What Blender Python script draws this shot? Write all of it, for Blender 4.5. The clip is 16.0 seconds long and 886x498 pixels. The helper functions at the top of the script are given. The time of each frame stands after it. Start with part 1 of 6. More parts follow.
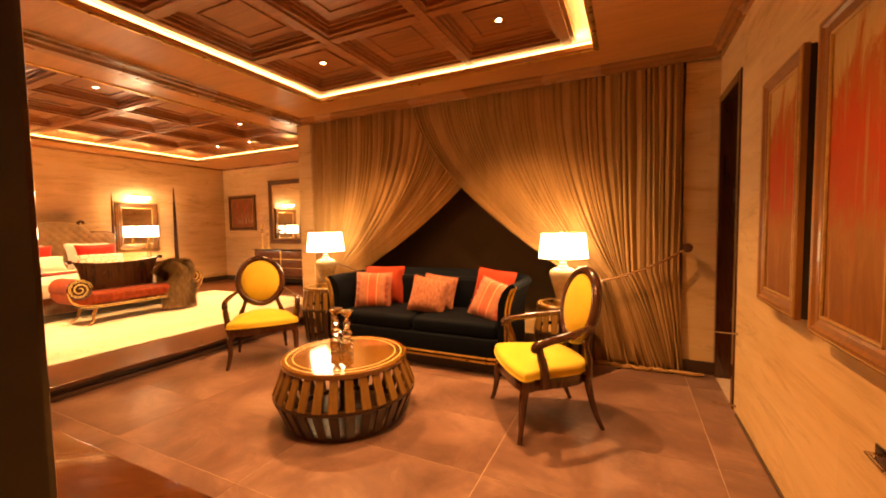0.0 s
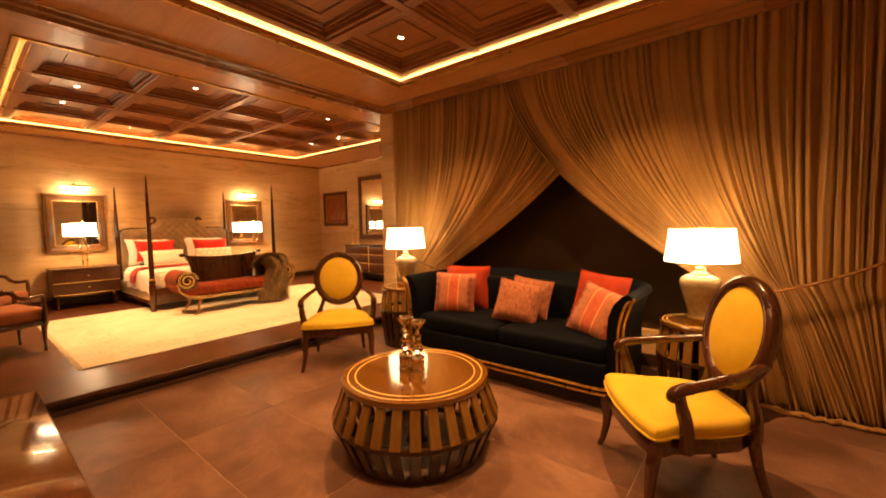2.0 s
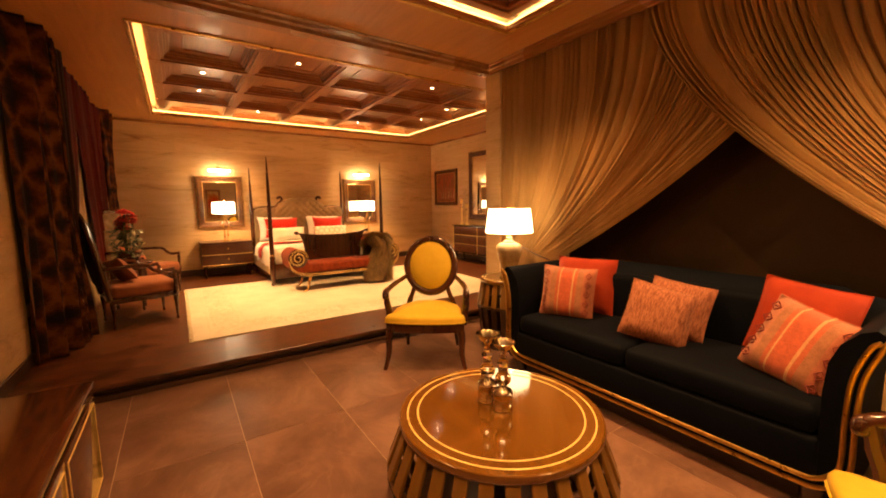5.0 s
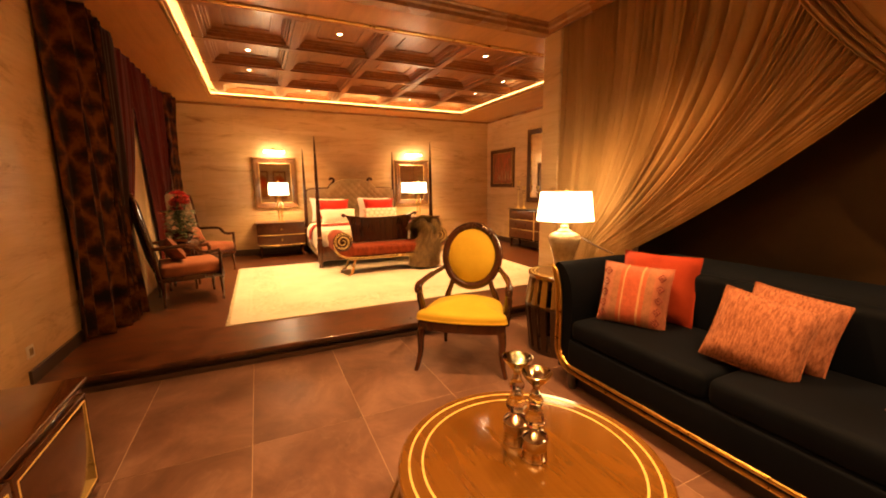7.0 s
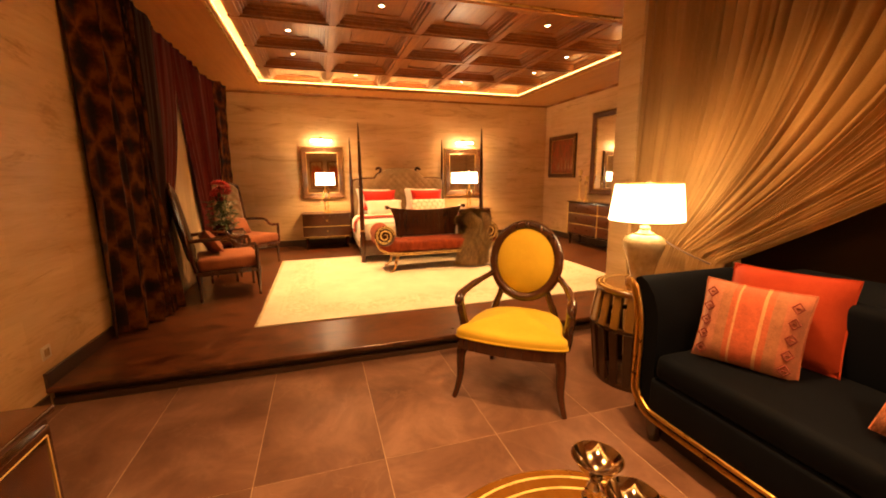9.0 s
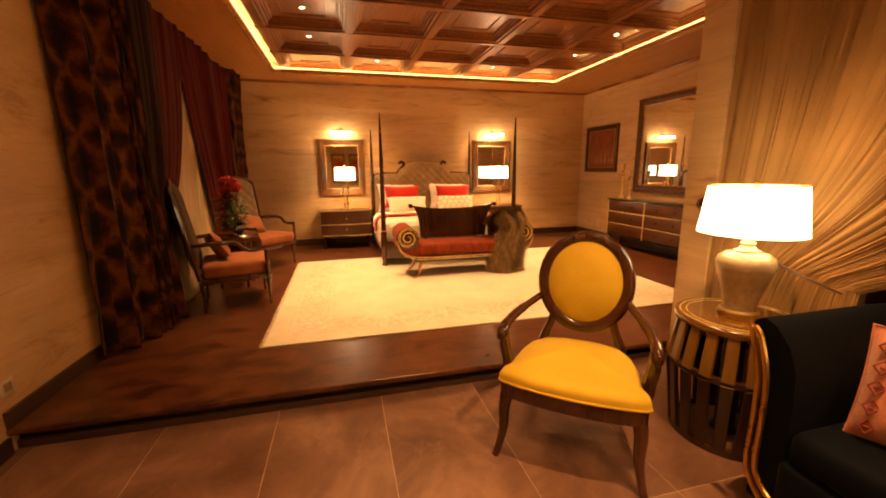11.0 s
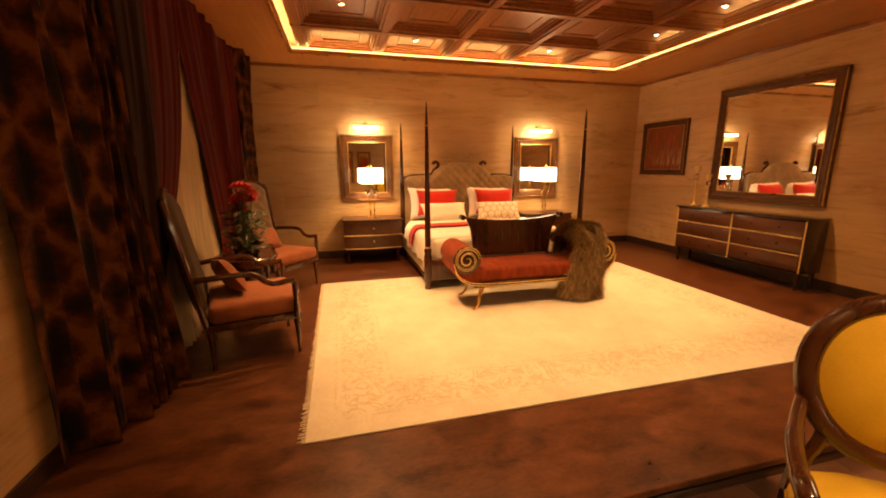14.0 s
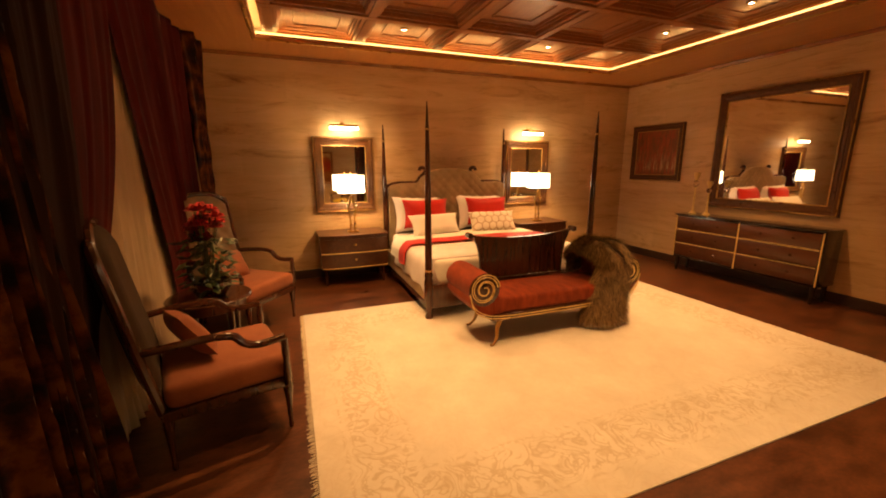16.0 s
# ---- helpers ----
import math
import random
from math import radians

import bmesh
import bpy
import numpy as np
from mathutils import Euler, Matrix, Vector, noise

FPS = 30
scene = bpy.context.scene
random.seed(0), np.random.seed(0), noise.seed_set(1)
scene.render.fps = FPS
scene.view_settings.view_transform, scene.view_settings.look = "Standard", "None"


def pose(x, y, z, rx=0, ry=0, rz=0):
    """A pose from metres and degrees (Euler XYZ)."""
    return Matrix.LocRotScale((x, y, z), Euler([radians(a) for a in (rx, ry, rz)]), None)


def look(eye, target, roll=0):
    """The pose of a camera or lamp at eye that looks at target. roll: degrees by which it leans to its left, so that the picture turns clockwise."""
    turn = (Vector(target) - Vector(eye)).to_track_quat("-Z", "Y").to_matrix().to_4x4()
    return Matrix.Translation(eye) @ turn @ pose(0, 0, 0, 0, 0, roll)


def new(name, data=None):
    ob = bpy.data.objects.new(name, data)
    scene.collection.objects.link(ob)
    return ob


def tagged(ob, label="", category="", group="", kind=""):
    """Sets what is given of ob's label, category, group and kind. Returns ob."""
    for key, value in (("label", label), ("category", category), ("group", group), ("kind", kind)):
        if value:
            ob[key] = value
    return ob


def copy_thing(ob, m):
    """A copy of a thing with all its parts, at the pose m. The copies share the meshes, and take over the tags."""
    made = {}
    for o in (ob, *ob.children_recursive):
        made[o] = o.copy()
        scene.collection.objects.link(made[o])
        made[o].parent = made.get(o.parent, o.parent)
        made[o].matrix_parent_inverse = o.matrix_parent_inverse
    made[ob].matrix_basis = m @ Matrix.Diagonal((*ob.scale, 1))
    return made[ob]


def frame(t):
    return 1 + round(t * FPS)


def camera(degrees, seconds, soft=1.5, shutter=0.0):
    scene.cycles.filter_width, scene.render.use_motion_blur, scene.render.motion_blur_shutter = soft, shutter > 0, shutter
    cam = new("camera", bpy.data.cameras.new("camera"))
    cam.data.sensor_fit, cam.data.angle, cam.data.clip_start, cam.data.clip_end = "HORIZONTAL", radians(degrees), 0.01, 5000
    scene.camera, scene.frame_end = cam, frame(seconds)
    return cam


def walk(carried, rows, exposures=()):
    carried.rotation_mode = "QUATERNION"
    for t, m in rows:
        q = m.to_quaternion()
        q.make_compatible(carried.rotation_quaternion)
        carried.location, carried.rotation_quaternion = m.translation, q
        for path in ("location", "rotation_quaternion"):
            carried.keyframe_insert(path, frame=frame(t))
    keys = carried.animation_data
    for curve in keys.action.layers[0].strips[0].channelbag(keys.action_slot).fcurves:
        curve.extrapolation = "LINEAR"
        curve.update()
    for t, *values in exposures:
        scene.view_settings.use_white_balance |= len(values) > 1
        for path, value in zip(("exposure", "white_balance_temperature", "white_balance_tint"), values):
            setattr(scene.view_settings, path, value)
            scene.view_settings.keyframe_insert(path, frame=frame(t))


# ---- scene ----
# camera and its walk
cam = camera(97.1, 16.0, soft=1.9)
PATH = [
    (0, (0.279, 0.462, 1.432), (-0.577, 2.266, 1.317), -0.9),
    (0.5, (0.229, 0.621, 1.432), (-0.717, 2.379, 1.313), -1.0),
    (1, (0.167, 0.748, 1.429), (-0.88, 2.448, 1.306), -1.0),
    (1.5, (0.088, 0.857, 1.422), (-1.061, 2.49, 1.299), -1.0),
    (2, (0.008, 0.998, 1.415), (-1.236, 2.559, 1.288), -1.0),
    (2.5, (-0.063, 1.119, 1.399), (-1.39, 2.61, 1.273), -0.9),
    (3, (-0.136, 1.213, 1.404), (-1.539, 2.631, 1.269), -0.8),
    (3.5, (-0.194, 1.333, 1.412), (-1.675, 2.668, 1.262), -0.8),
    (4, (-0.256, 1.441, 1.417), (-1.806, 2.694, 1.245), -0.8),
    (6.5, (-0.593, 1.916, 1.43), (-2.346, 2.832, 1.134), -0.7),
    (7, (-0.669, 2.01, 1.427), (-2.458, 2.848, 1.115), -0.6),
    (7.5, (-0.772, 2.089, 1.428), (-2.591, 2.854, 1.101), -0.7),
    (8, (-0.892, 2.139, 1.44), (-2.732, 2.845, 1.095), -0.5),
    (8.5, (-1.011, 2.183, 1.438), (-2.869, 2.832, 1.084), -0.5),
    (9, (-1.136, 2.265, 1.433), (-3.014, 2.852, 1.074), -0.5),
    (11.5, (-1.865, 2.341, 1.484), (-3.766, 2.816, 1.086), -0.5),
    (12, (-2.049, 2.282, 1.491), (-3.949, 2.76, 1.088), -0.4),
    (12.5, (-2.279, 2.193, 1.462), (-4.179, 2.677, 1.067), -0.3),
    (13, (-2.474, 2.116, 1.505), (-4.373, 2.594, 1.097), -0.3),
    (13.5, (-2.671, 2.021, 1.518), (-4.569, 2.499, 1.11), -0.3),
    (14, (-2.867, 1.925, 1.537), (-4.762, 2.419, 1.131), -0.2),
    (14.5, (-3.048, 1.84, 1.563), (-4.935, 2.366, 1.158), -0.3),
    (15, (-3.225, 1.761, 1.616), (-5.094, 2.336, 1.201), -0.2),
    (15.5, (-3.438, 1.7, 1.638), (-5.287, 2.338, 1.221), -0.2),
    (16, (-3.632, 1.667, 1.657), (-5.459, 2.366, 1.24), -0.2),
]
walk(cam, [(t, look(eye, target, roll)) for t, eye, target, roll in PATH],
     exposures=[(0, 0.86, 6950, 16), (1, 0.45, 6950, 16), (2, 0.17, 6950, 16), (4, 0.03, 6900, 16), (7, 0.38, 6900, 15), (9, 0.36, 6900, 15), (12.5, -0.2, 6950, 16), (14, -0.19, 6900, 16), (16, -0.56, 6750, 15)])

# world: night outside, only a trace of light
world = bpy.data.worlds.new("night")
world.use_nodes = True
world.node_tree.nodes["Background"].inputs["Color"].default_value = (0.02, 0.025, 0.04, 1)
world.node_tree.nodes["Background"].inputs["Strength"].default_value = 0.05
scene.world = world
WARM = (1.0, 0.50, 0.165)
SOFT = (1.0, 0.57, 0.22)
COVE = 4.2
TROUGH = 5.6
SHADE = 7.0
SPOT = 215.0
BULB = 7.0
PICTURE = 3.8


# ---- materials ----
def nodes_of(name):
    m = bpy.data.materials.new(name)
    m.use_nodes = True
    nt = m.node_tree
    return m, nt, nt.nodes["Principled BSDF"], nt.nodes, nt.links


def ramp(nodes, stops):
    r = nodes.new("ShaderNodeValToRGB")
    el = r.color_ramp.elements
    while len(el) < len(stops):
        el.new(0.5)
    for e, (p, c) in zip(el, stops):
        e.position, e.color = p, (*c, 1)
    return r


def coords(nodes, links, scale=(1, 1, 1), space="Object", rot=(0, 0, 0)):
    tc, mp = nodes.new("ShaderNodeTexCoord"), nodes.new("ShaderNodeMapping")
    mp.inputs["Scale"].default_value = scale
    mp.inputs["Rotation"].default_value = [radians(a) for a in rot]
    links.new(tc.outputs[space], mp.inputs["Vector"])
    return mp.outputs["Vector"]


def noise_tex(nodes, links, vec, scale, detail=4, rough=0.55, distort=0.0):
    n = nodes.new("ShaderNodeTexNoise")
    n.inputs["Scale"].default_value, n.inputs["Detail"].default_value = scale, detail
    n.inputs["Roughness"].default_value, n.inputs["Distortion"].default_value = rough, distort
    links.new(vec, n.inputs["Vector"])
    return n.outputs["Fac"]


def bump(nodes, links, height, bsdf, strength, dist=0.01):
    b = nodes.new("ShaderNodeBump")
    b.inputs["Strength"].default_value, b.inputs["Distance"].default_value = strength, dist
    links.new(height, b.inputs["Height"])
    links.new(b.outputs["Normal"], bsdf.inputs["Normal"])


def mix_math(nodes, links, a, b, op="MULTIPLY"):
    m = nodes.new("ShaderNodeMath")
    m.operation = op
    links.new(a, m.inputs[0])
    if isinstance(b, (int, float)):
        m.inputs[1].default_value = b
    else:
        links.new(b, m.inputs[1])
    return m.outputs[0]


def surface(name, dark, light, scale=(1, 1, 1), size=6, fine=60, rough=0.5, metal=0.0, relief=0.15, rot=(0, 0, 0), distort=0.0,
            coat=0.0, sheen=0.0, lo=0.3, hi=0.7, spread=0.12):
    """Two scales of noise for colour, gloss and relief."""
    m, nt, b, nodes, links = nodes_of(name)
    v = coords(nodes, links, scale, rot=rot)
    big = noise_tex(nodes, links, v, size, 5, 0.6, distort)
    small = noise_tex(nodes, links, v, fine, 3, 0.6)
    mixed = mix_math(nodes, links, mix_math(nodes, links, big, 0.75), mix_math(nodes, links, small, 0.25), "ADD")
    r = ramp(nodes, [(lo, dark), (hi, light)])
    links.new(mixed, r.inputs["Fac"])
    links.new(r.outputs["Color"], b.inputs["Base Color"])
    rr = nodes.new("ShaderNodeMapRange")
    rr.inputs["To Min"].default_value, rr.inputs["To Max"].default_value = max(0.02, rough - spread), min(1, rough + spread)
    links.new(big, rr.inputs["Value"])
    links.new(rr.outputs["Result"], b.inputs["Roughness"])
    b.inputs["Metallic"].default_value = metal
    b.inputs["Coat Weight"].default_value = coat
    b.inputs["Coat Roughness"].default_value = 0.06
    b.inputs["Sheen Weight"].default_value = sheen
    b.inputs["Sheen Roughness"].default_value = 0.4
    if relief:
        bump(nodes, links, small, b, relief)
    return m


def plaster():
    """Travertine veneer: level streaks, brown drifts and slabs of slightly different tone."""
    m, nt, b, nodes, links = nodes_of("travertine_wall")
    v = coords(nodes, links, (0.5, 0.5, 5.0))
    streak = noise_tex(nodes, links, v, 1.6, 6, 0.62, 0.6)
    fine = noise_tex(nodes, links, coords(nodes, links, (2, 2, 30)), 3.0, 4, 0.6)
    vein = noise_tex(nodes, links, coords(nodes, links, (0.7, 0.7, 4.0)), 1.1, 9, 0.72, 1.6)
    drift = noise_tex(nodes, links, coords(nodes, links, (0.8, 0.8, 1.6)), 1.3, 4, 0.6, 0.5)
    # slabs laid in staggered courses; x + y runs along every wall
    sep, along, comb = nodes.new("ShaderNodeSeparateXYZ"), nodes.new("ShaderNodeMath"), nodes.new("ShaderNodeCombineXYZ")
    links.new(coords(nodes, links), sep.inputs[0])
    links.new(sep.outputs["X"], along.inputs[0])
    links.new(sep.outputs["Y"], along.inputs[1])
    links.new(along.outputs[0], comb.inputs["X"])
    links.new(sep.outputs["Z"], comb.inputs["Y"])
    slab = nodes.new("ShaderNodeTexBrick")
    slab.inputs["Color1"].default_value, slab.inputs["Color2"].default_value = (0.84, 0.82, 0.79, 1), (1, 1, 1, 1)
    slab.inputs["Mortar"].default_value = (0.86, 0.82, 0.76, 1)
    slab.inputs["Scale"].default_value, slab.inputs["Mortar Size"].default_value = 1.0, 0.0012
    slab.inputs["Brick Width"].default_value, slab.inputs["Row Height"].default_value = 1.15, 0.31
    links.new(comb.outputs[0], slab.inputs["Vector"])
    r = ramp(nodes, [(0.27, (0.44, 0.255, 0.105)), (0.48, (0.67, 0.455, 0.230)), (0.72, (0.79, 0.59, 0.345))])
    mixed = mix_math(nodes, links, mix_math(nodes, links, streak, 0.55), mix_math(nodes, links, fine, 0.2), "ADD")
    mixed = mix_math(nodes, links, mixed, mix_math(nodes, links, drift, 0.25), "ADD")
    links.new(mixed, r.inputs["Fac"])
    rv = ramp(nodes, [(0.29, (0.36, 0.25, 0.16)), (0.37, (0.76, 0.69, 0.60)), (0.46, (1, 1, 1))])
    links.new(vein, rv.inputs["Fac"])
    out = r.outputs["Color"]
    for tint, amount in ((rv.outputs["Color"], 0.85), (slab.outputs["Color"], 0.75)):
        mx = nodes.new("ShaderNodeMix")
        mx.data_type, mx.blend_type = "RGBA", "MULTIPLY"
        mx.inputs["Factor"].default_value = amount
        links.new(out, mx.inputs[6])
        links.new(tint, mx.inputs[7])
        out = mx.outputs[2]
    links.new(out, b.inputs["Base Color"])
    b.inputs["Roughness"].default_value = 0.46
    bump(nodes, links, mixed, b, 0.12, 0.01)
    return m


def tile_floor():
    m, nt, b, nodes, links = nodes_of("brown_stone_tile")
    tc = nodes.new("ShaderNodeTexCoord")
    oi = nodes.new("ShaderNodeObjectInfo")
    add = nodes.new("ShaderNodeVectorMath")
    add.operation = "ADD"
    comb = nodes.new("ShaderNodeCombineXYZ")
    links.new(mix_math(nodes, links, oi.outputs["Random"], 20.0), comb.inputs["X"])
    links.new(mix_math(nodes, links, oi.outputs["Random"], 37.0), comb.inputs["Y"])
    links.new(tc.outputs["Object"], add.inputs[0])
    links.new(comb.outputs[0], add.inputs[1])
    v = add.outputs[0]
    cloud = noise_tex(nodes, links, v, 2.0, 7, 0.66, 0.5)
    vein = noise_tex(nodes, links, v, 0.9, 5, 0.55, 1.2)
    fine = noise_tex(nodes, links, v, 45, 3)
    r = ramp(nodes, [(0.28, (0.088, 0.043, 0.031)), (0.5, (0.172, 0.091, 0.066)), (0.72, (0.29, 0.170, 0.126))])
    links.new(cloud, r.inputs["Fac"])
    rv = ramp(nodes, [(0.492, (0, 0, 0)), (0.5, (0.07, 0.07, 0.07)), (0.508, (0, 0, 0))])
    links.new(vein, rv.inputs["Fac"])
    mx = nodes.new("ShaderNodeMix")
    mx.data_type, mx.blend_type = "RGBA", "MIX"
    links.new(rv.outputs["Color"], mx.inputs["Factor"])
    links.new(r.outputs["Color"], mx.inputs[6])
    mx.inputs[7].default_value = (0.55, 0.42, 0.33, 1)
    links.new(mx.outputs[2], b.inputs["Base Color"])
    rr = nodes.new("ShaderNodeMapRange")
    rr.inputs["To Min"].default_value, rr.inputs["To Max"].default_value = 0.23, 0.42
    links.new(cloud, rr.inputs["Value"])
    links.new(rr.outputs["Result"], b.inputs["Roughness"])
    bump(nodes, links, fine, b, 0.06, 0.004)
    return m


def wood(name, dark, light, rough=0.3, coat=0.3, along="x", grain=9):
    """Polished timber with stretched grain."""
    s = {"x": (0.6, 6, 6), "y": (6, 0.6, 6), "z": (6, 6, 0.6)}[along]
    m, nt, b, nodes, links = nodes_of(name)
    v = coords(nodes, links, s)
    g = noise_tex(nodes, links, v, grain * 0.35, 6, 0.6, 1.2)
    f = noise_tex(nodes, links, v, grain * 5, 4, 0.6)
    big = noise_tex(nodes, links, coords(nodes, links), 1.3, 3)
    mixed = mix_math(nodes, links, mix_math(nodes, links, g, 0.55), mix_math(nodes, links, f, 0.2), "ADD")
    mixed = mix_math(nodes, links, mixed, mix_math(nodes, links, big, 0.25), "ADD")
    r = ramp(nodes, [(0.35, dark), (0.65, light)])
    links.new(mixed, r.inputs["Fac"])
    links.new(r.outputs["Color"], b.inputs["Base Color"])
    rr = nodes.new("ShaderNodeMapRange")
    rr.inputs["To Min"].default_value, rr.inputs["To Max"].default_value = rough * 0.75, rough * 1.3
    links.new(big, rr.inputs["Value"])
    links.new(rr.outputs["Result"], b.inputs["Roughness"])
    b.inputs["Coat Weight"].default_value, b.inputs["Coat Roughness"].default_value = coat, 0.08
    bump(nodes, links, f, b, 0.05, 0.003)
    return m


def glow(name, color, strength):
    m, nt, b, nodes, links = nodes_of(name)
    b.inputs["Base Color"].default_value = (0.8, 0.75, 0.65, 1)
    b.inputs["Emission Color"].default_value = (*color, 1)
    b.inputs["Emission Strength"].default_value = strength
    return m


def mirror_mat():
    m, nt, b, nodes, links = nodes_of("mirror_glass")
    b.inputs["Base Color"].default_value = (0.86, 0.86, 0.84, 1)
    b.inputs["Metallic"].default_value, b.inputs["Roughness"].default_value = 1.0, 0.02
    return m


def crystal_mat():
    m, nt, b, nodes, links = nodes_of("crystal_glass")
    b.inputs["Base Color"].default_value = (1, 0.98, 0.95, 1)
    b.inputs["Roughness"].default_value, b.inputs["IOR"].default_value = 0.02, 1.5
    b.inputs["Transmission Weight"].default_value = 1.0
    return m


def cloth(name, dark, light, size=3, weave=220, rough=0.85, sheen=0.08, relief=0.25, translucent=0.0, stretch=(1, 1, 1)):
    m, nt, b, nodes, links = nodes_of(name)
    v = coords(nodes, links, stretch)
    big = noise_tex(nodes, links, v, size, 4)
    small = noise_tex(nodes, links, coords(nodes, links), weave, 2)
    mixed = mix_math(nodes, links, mix_math(nodes, links, big, 0.7), mix_math(nodes, links, small, 0.3), "ADD")
    r = ramp(nodes, [(0.3, dark), (0.7, light)])
    links.new(mixed, r.inputs["Fac"])
    links.new(r.outputs["Color"], b.inputs["Base Color"])
    b.inputs["Roughness"].default_value, b.inputs["Sheen Weight"].default_value = rough, sheen
    b.inputs["Specular IOR Level"].default_value = 0.15
    bump(nodes, links, small, b, relief, 0.003)
    if translucent:
        tr, mx = nodes.new("ShaderNodeBsdfTranslucent"), nodes.new("ShaderNodeMixShader")
        links.new(r.outputs["Color"], tr.inputs["Color"])
        mx.inputs["Fac"].default_value = translucent
        links.new(b.outputs[0], mx.inputs[1])
        links.new(tr.outputs[0], mx.inputs[2])
        links.new(mx.outputs[0], nodes["Material Output"].inputs["Surface"])
    return m


def striped(name, base, bands, axis="X", size=(0.5, 0.5), weave=160, dots=None):
    """Woven cushion cover: colour bands across one axis, from -half to half of its width, with a row of small lozenges at each side."""
    m, nt, b, nodes, links = nodes_of(name)
    tc = nodes.new("ShaderNodeTexCoord")
    sep = nodes.new("ShaderNodeSeparateXYZ")
    links.new(tc.outputs["Object"], sep.inputs[0])
    mr = nodes.new("ShaderNodeMapRange")
    mr.inputs["From Min"].default_value, mr.inputs["From Max"].default_value = -size[0] / 2, size[0] / 2
    links.new(sep.outputs[axis], mr.inputs["Value"])
    r = ramp(nodes, bands)
    r.color_ramp.interpolation = "CONSTANT"
    links.new(mr.outputs[0], r.inputs["Fac"])
    small = noise_tex(nodes, links, coords(nodes, links), weave, 2)
    mid = noise_tex(nodes, links, coords(nodes, links), 30, 3)
    rs = ramp(nodes, [(0.3, (0.46, 0.46, 0.46)), (0.7, (0.86, 0.86, 0.86))])
    links.new(mix_math(nodes, links, mix_math(nodes, links, small, 0.5), mix_math(nodes, links, mid, 0.5), "ADD"), rs.inputs["Fac"])
    mx = nodes.new("ShaderNodeMix")
    mx.data_type, mx.blend_type = "RGBA", "MULTIPLY"
    mx.inputs["Factor"].default_value = 1
    links.new(r.outputs["Color"], mx.inputs[6])
    links.new(rs.outputs["Color"], mx.inputs[7])
    links.new(mx.outputs[2], b.inputs["Base Color"])
    b.inputs["Roughness"].default_value, b.inputs["Sheen Weight"].default_value = 0.85, 0.3
    bump(nodes, links, small, b, 0.3, 0.003)
    return m


M_WALL = plaster()
M_TILE = tile_floor()
M_GROUT = surface("grout", (0.40, 0.29, 0.21), (0.52, 0.40, 0.30), size=20, rough=0.8)
M_PLATFORM = surface("dark_parquet", (0.036, 0.011, 0.005), (0.135, 0.047, 0.019), scale=(1.9, 0.9, 1), size=4.6, fine=34, rough=0.33, relief=0.03, distort=0.3, lo=0.37, hi=0.63, coat=0.06)
M_RISER = wood("riser_wood", (0.030, 0.014, 0.009), (0.06, 0.028, 0.016), rough=0.35, along="y")
M_SOFFIT = wood("soffit_veneer", (0.35, 0.145, 0.040), (0.49, 0.225, 0.072), rough=0.36, coat=0.15, along="x", grain=5)
M_CROWN = wood("cornice_walnut", (0.20, 0.080, 0.022), (0.32, 0.14, 0.045), rough=0.26, coat=0.4, along="x", grain=5)
M_COFFER = wood("coffer_walnut", (0.18, 0.062, 0.017), (0.36, 0.138, 0.040), rough=0.36, coat=0.14, along="x")
M_MAHOGANY = wood("mahogany", (0.028, 0.009, 0.0045), (0.080, 0.026, 0.011), rough=0.2, coat=0.5, along="z")
M_DRESSER = wood("walnut_veneer", (0.040, 0.012, 0.0045), (0.105, 0.034, 0.012), rough=0.3, coat=0.2, along="x")
M_BLACKWOOD = wood("ebony_lacquer", (0.012, 0.008, 0.006), (0.028, 0.018, 0.012), rough=0.18, coat=0.6, along="x")
M_BASE = wood("baseboard_wood", (0.03, 0.015, 0.01), (0.06, 0.03, 0.018), rough=0.35, along="x")
M_GOLD = surface("antique_gold", (0.42, 0.26, 0.07), (0.75, 0.5, 0.17), size=14, rough=0.3, metal=1.0, relief=0.1)
M_GILT = surface("gilt_wood", (0.36, 0.20, 0.06), (0.62, 0.38, 0.13), size=20, rough=0.42, metal=0.55, relief=0.25)
M_CHROME = surface("polished_nickel", (0.58, 0.50, 0.40), (0.72, 0.64, 0.52), rough=0.1, metal=1.0, relief=0.0, spread=0.04)
M_COVE = glow("led_strip_glow", (1.0, 0.62, 0.19), COVE)
M_TROUGH = surface("cream_cove_paint", (0.70, 0.62, 0.48), (0.80, 0.73, 0.60), size=4, rough=0.7)
M_SPOT = glow("downlight_glow", (1.0, 0.86, 0.62), 40.0)
M_SHADE = glow("lampshade_glow", (1.0, 0.72, 0.36), SHADE)
M_TUBE = glow("picture_lamp_glow", (1.0, 0.82, 0.5), 30.0)
M_RUG = surface("cream_wool_rug", (0.66, 0.58, 0.44), (0.80, 0.74, 0.60), size=5, fine=180, rough=0.95, relief=0.5, sheen=0.3)
M_CURTAIN = cloth("taupe_sheer", (0.33, 0.178, 0.060), (0.59, 0.360, 0.150), size=2, weave=260, rough=0.85, sheen=0.05, translucent=0.34, stretch=(2, 2, 0.3))
M_SHEER = cloth("cream_sheer", (0.62, 0.50, 0.34), (0.80, 0.68, 0.50), size=3, weave=200, translucent=0.3, stretch=(2, 2, 0.3))
M_REDDRAPE = cloth("oxblood_drape", (0.044, 0.0030, 0.0018), (0.090, 0.0075, 0.004), size=3, sheen=0.01, stretch=(3, 3, 0.4))
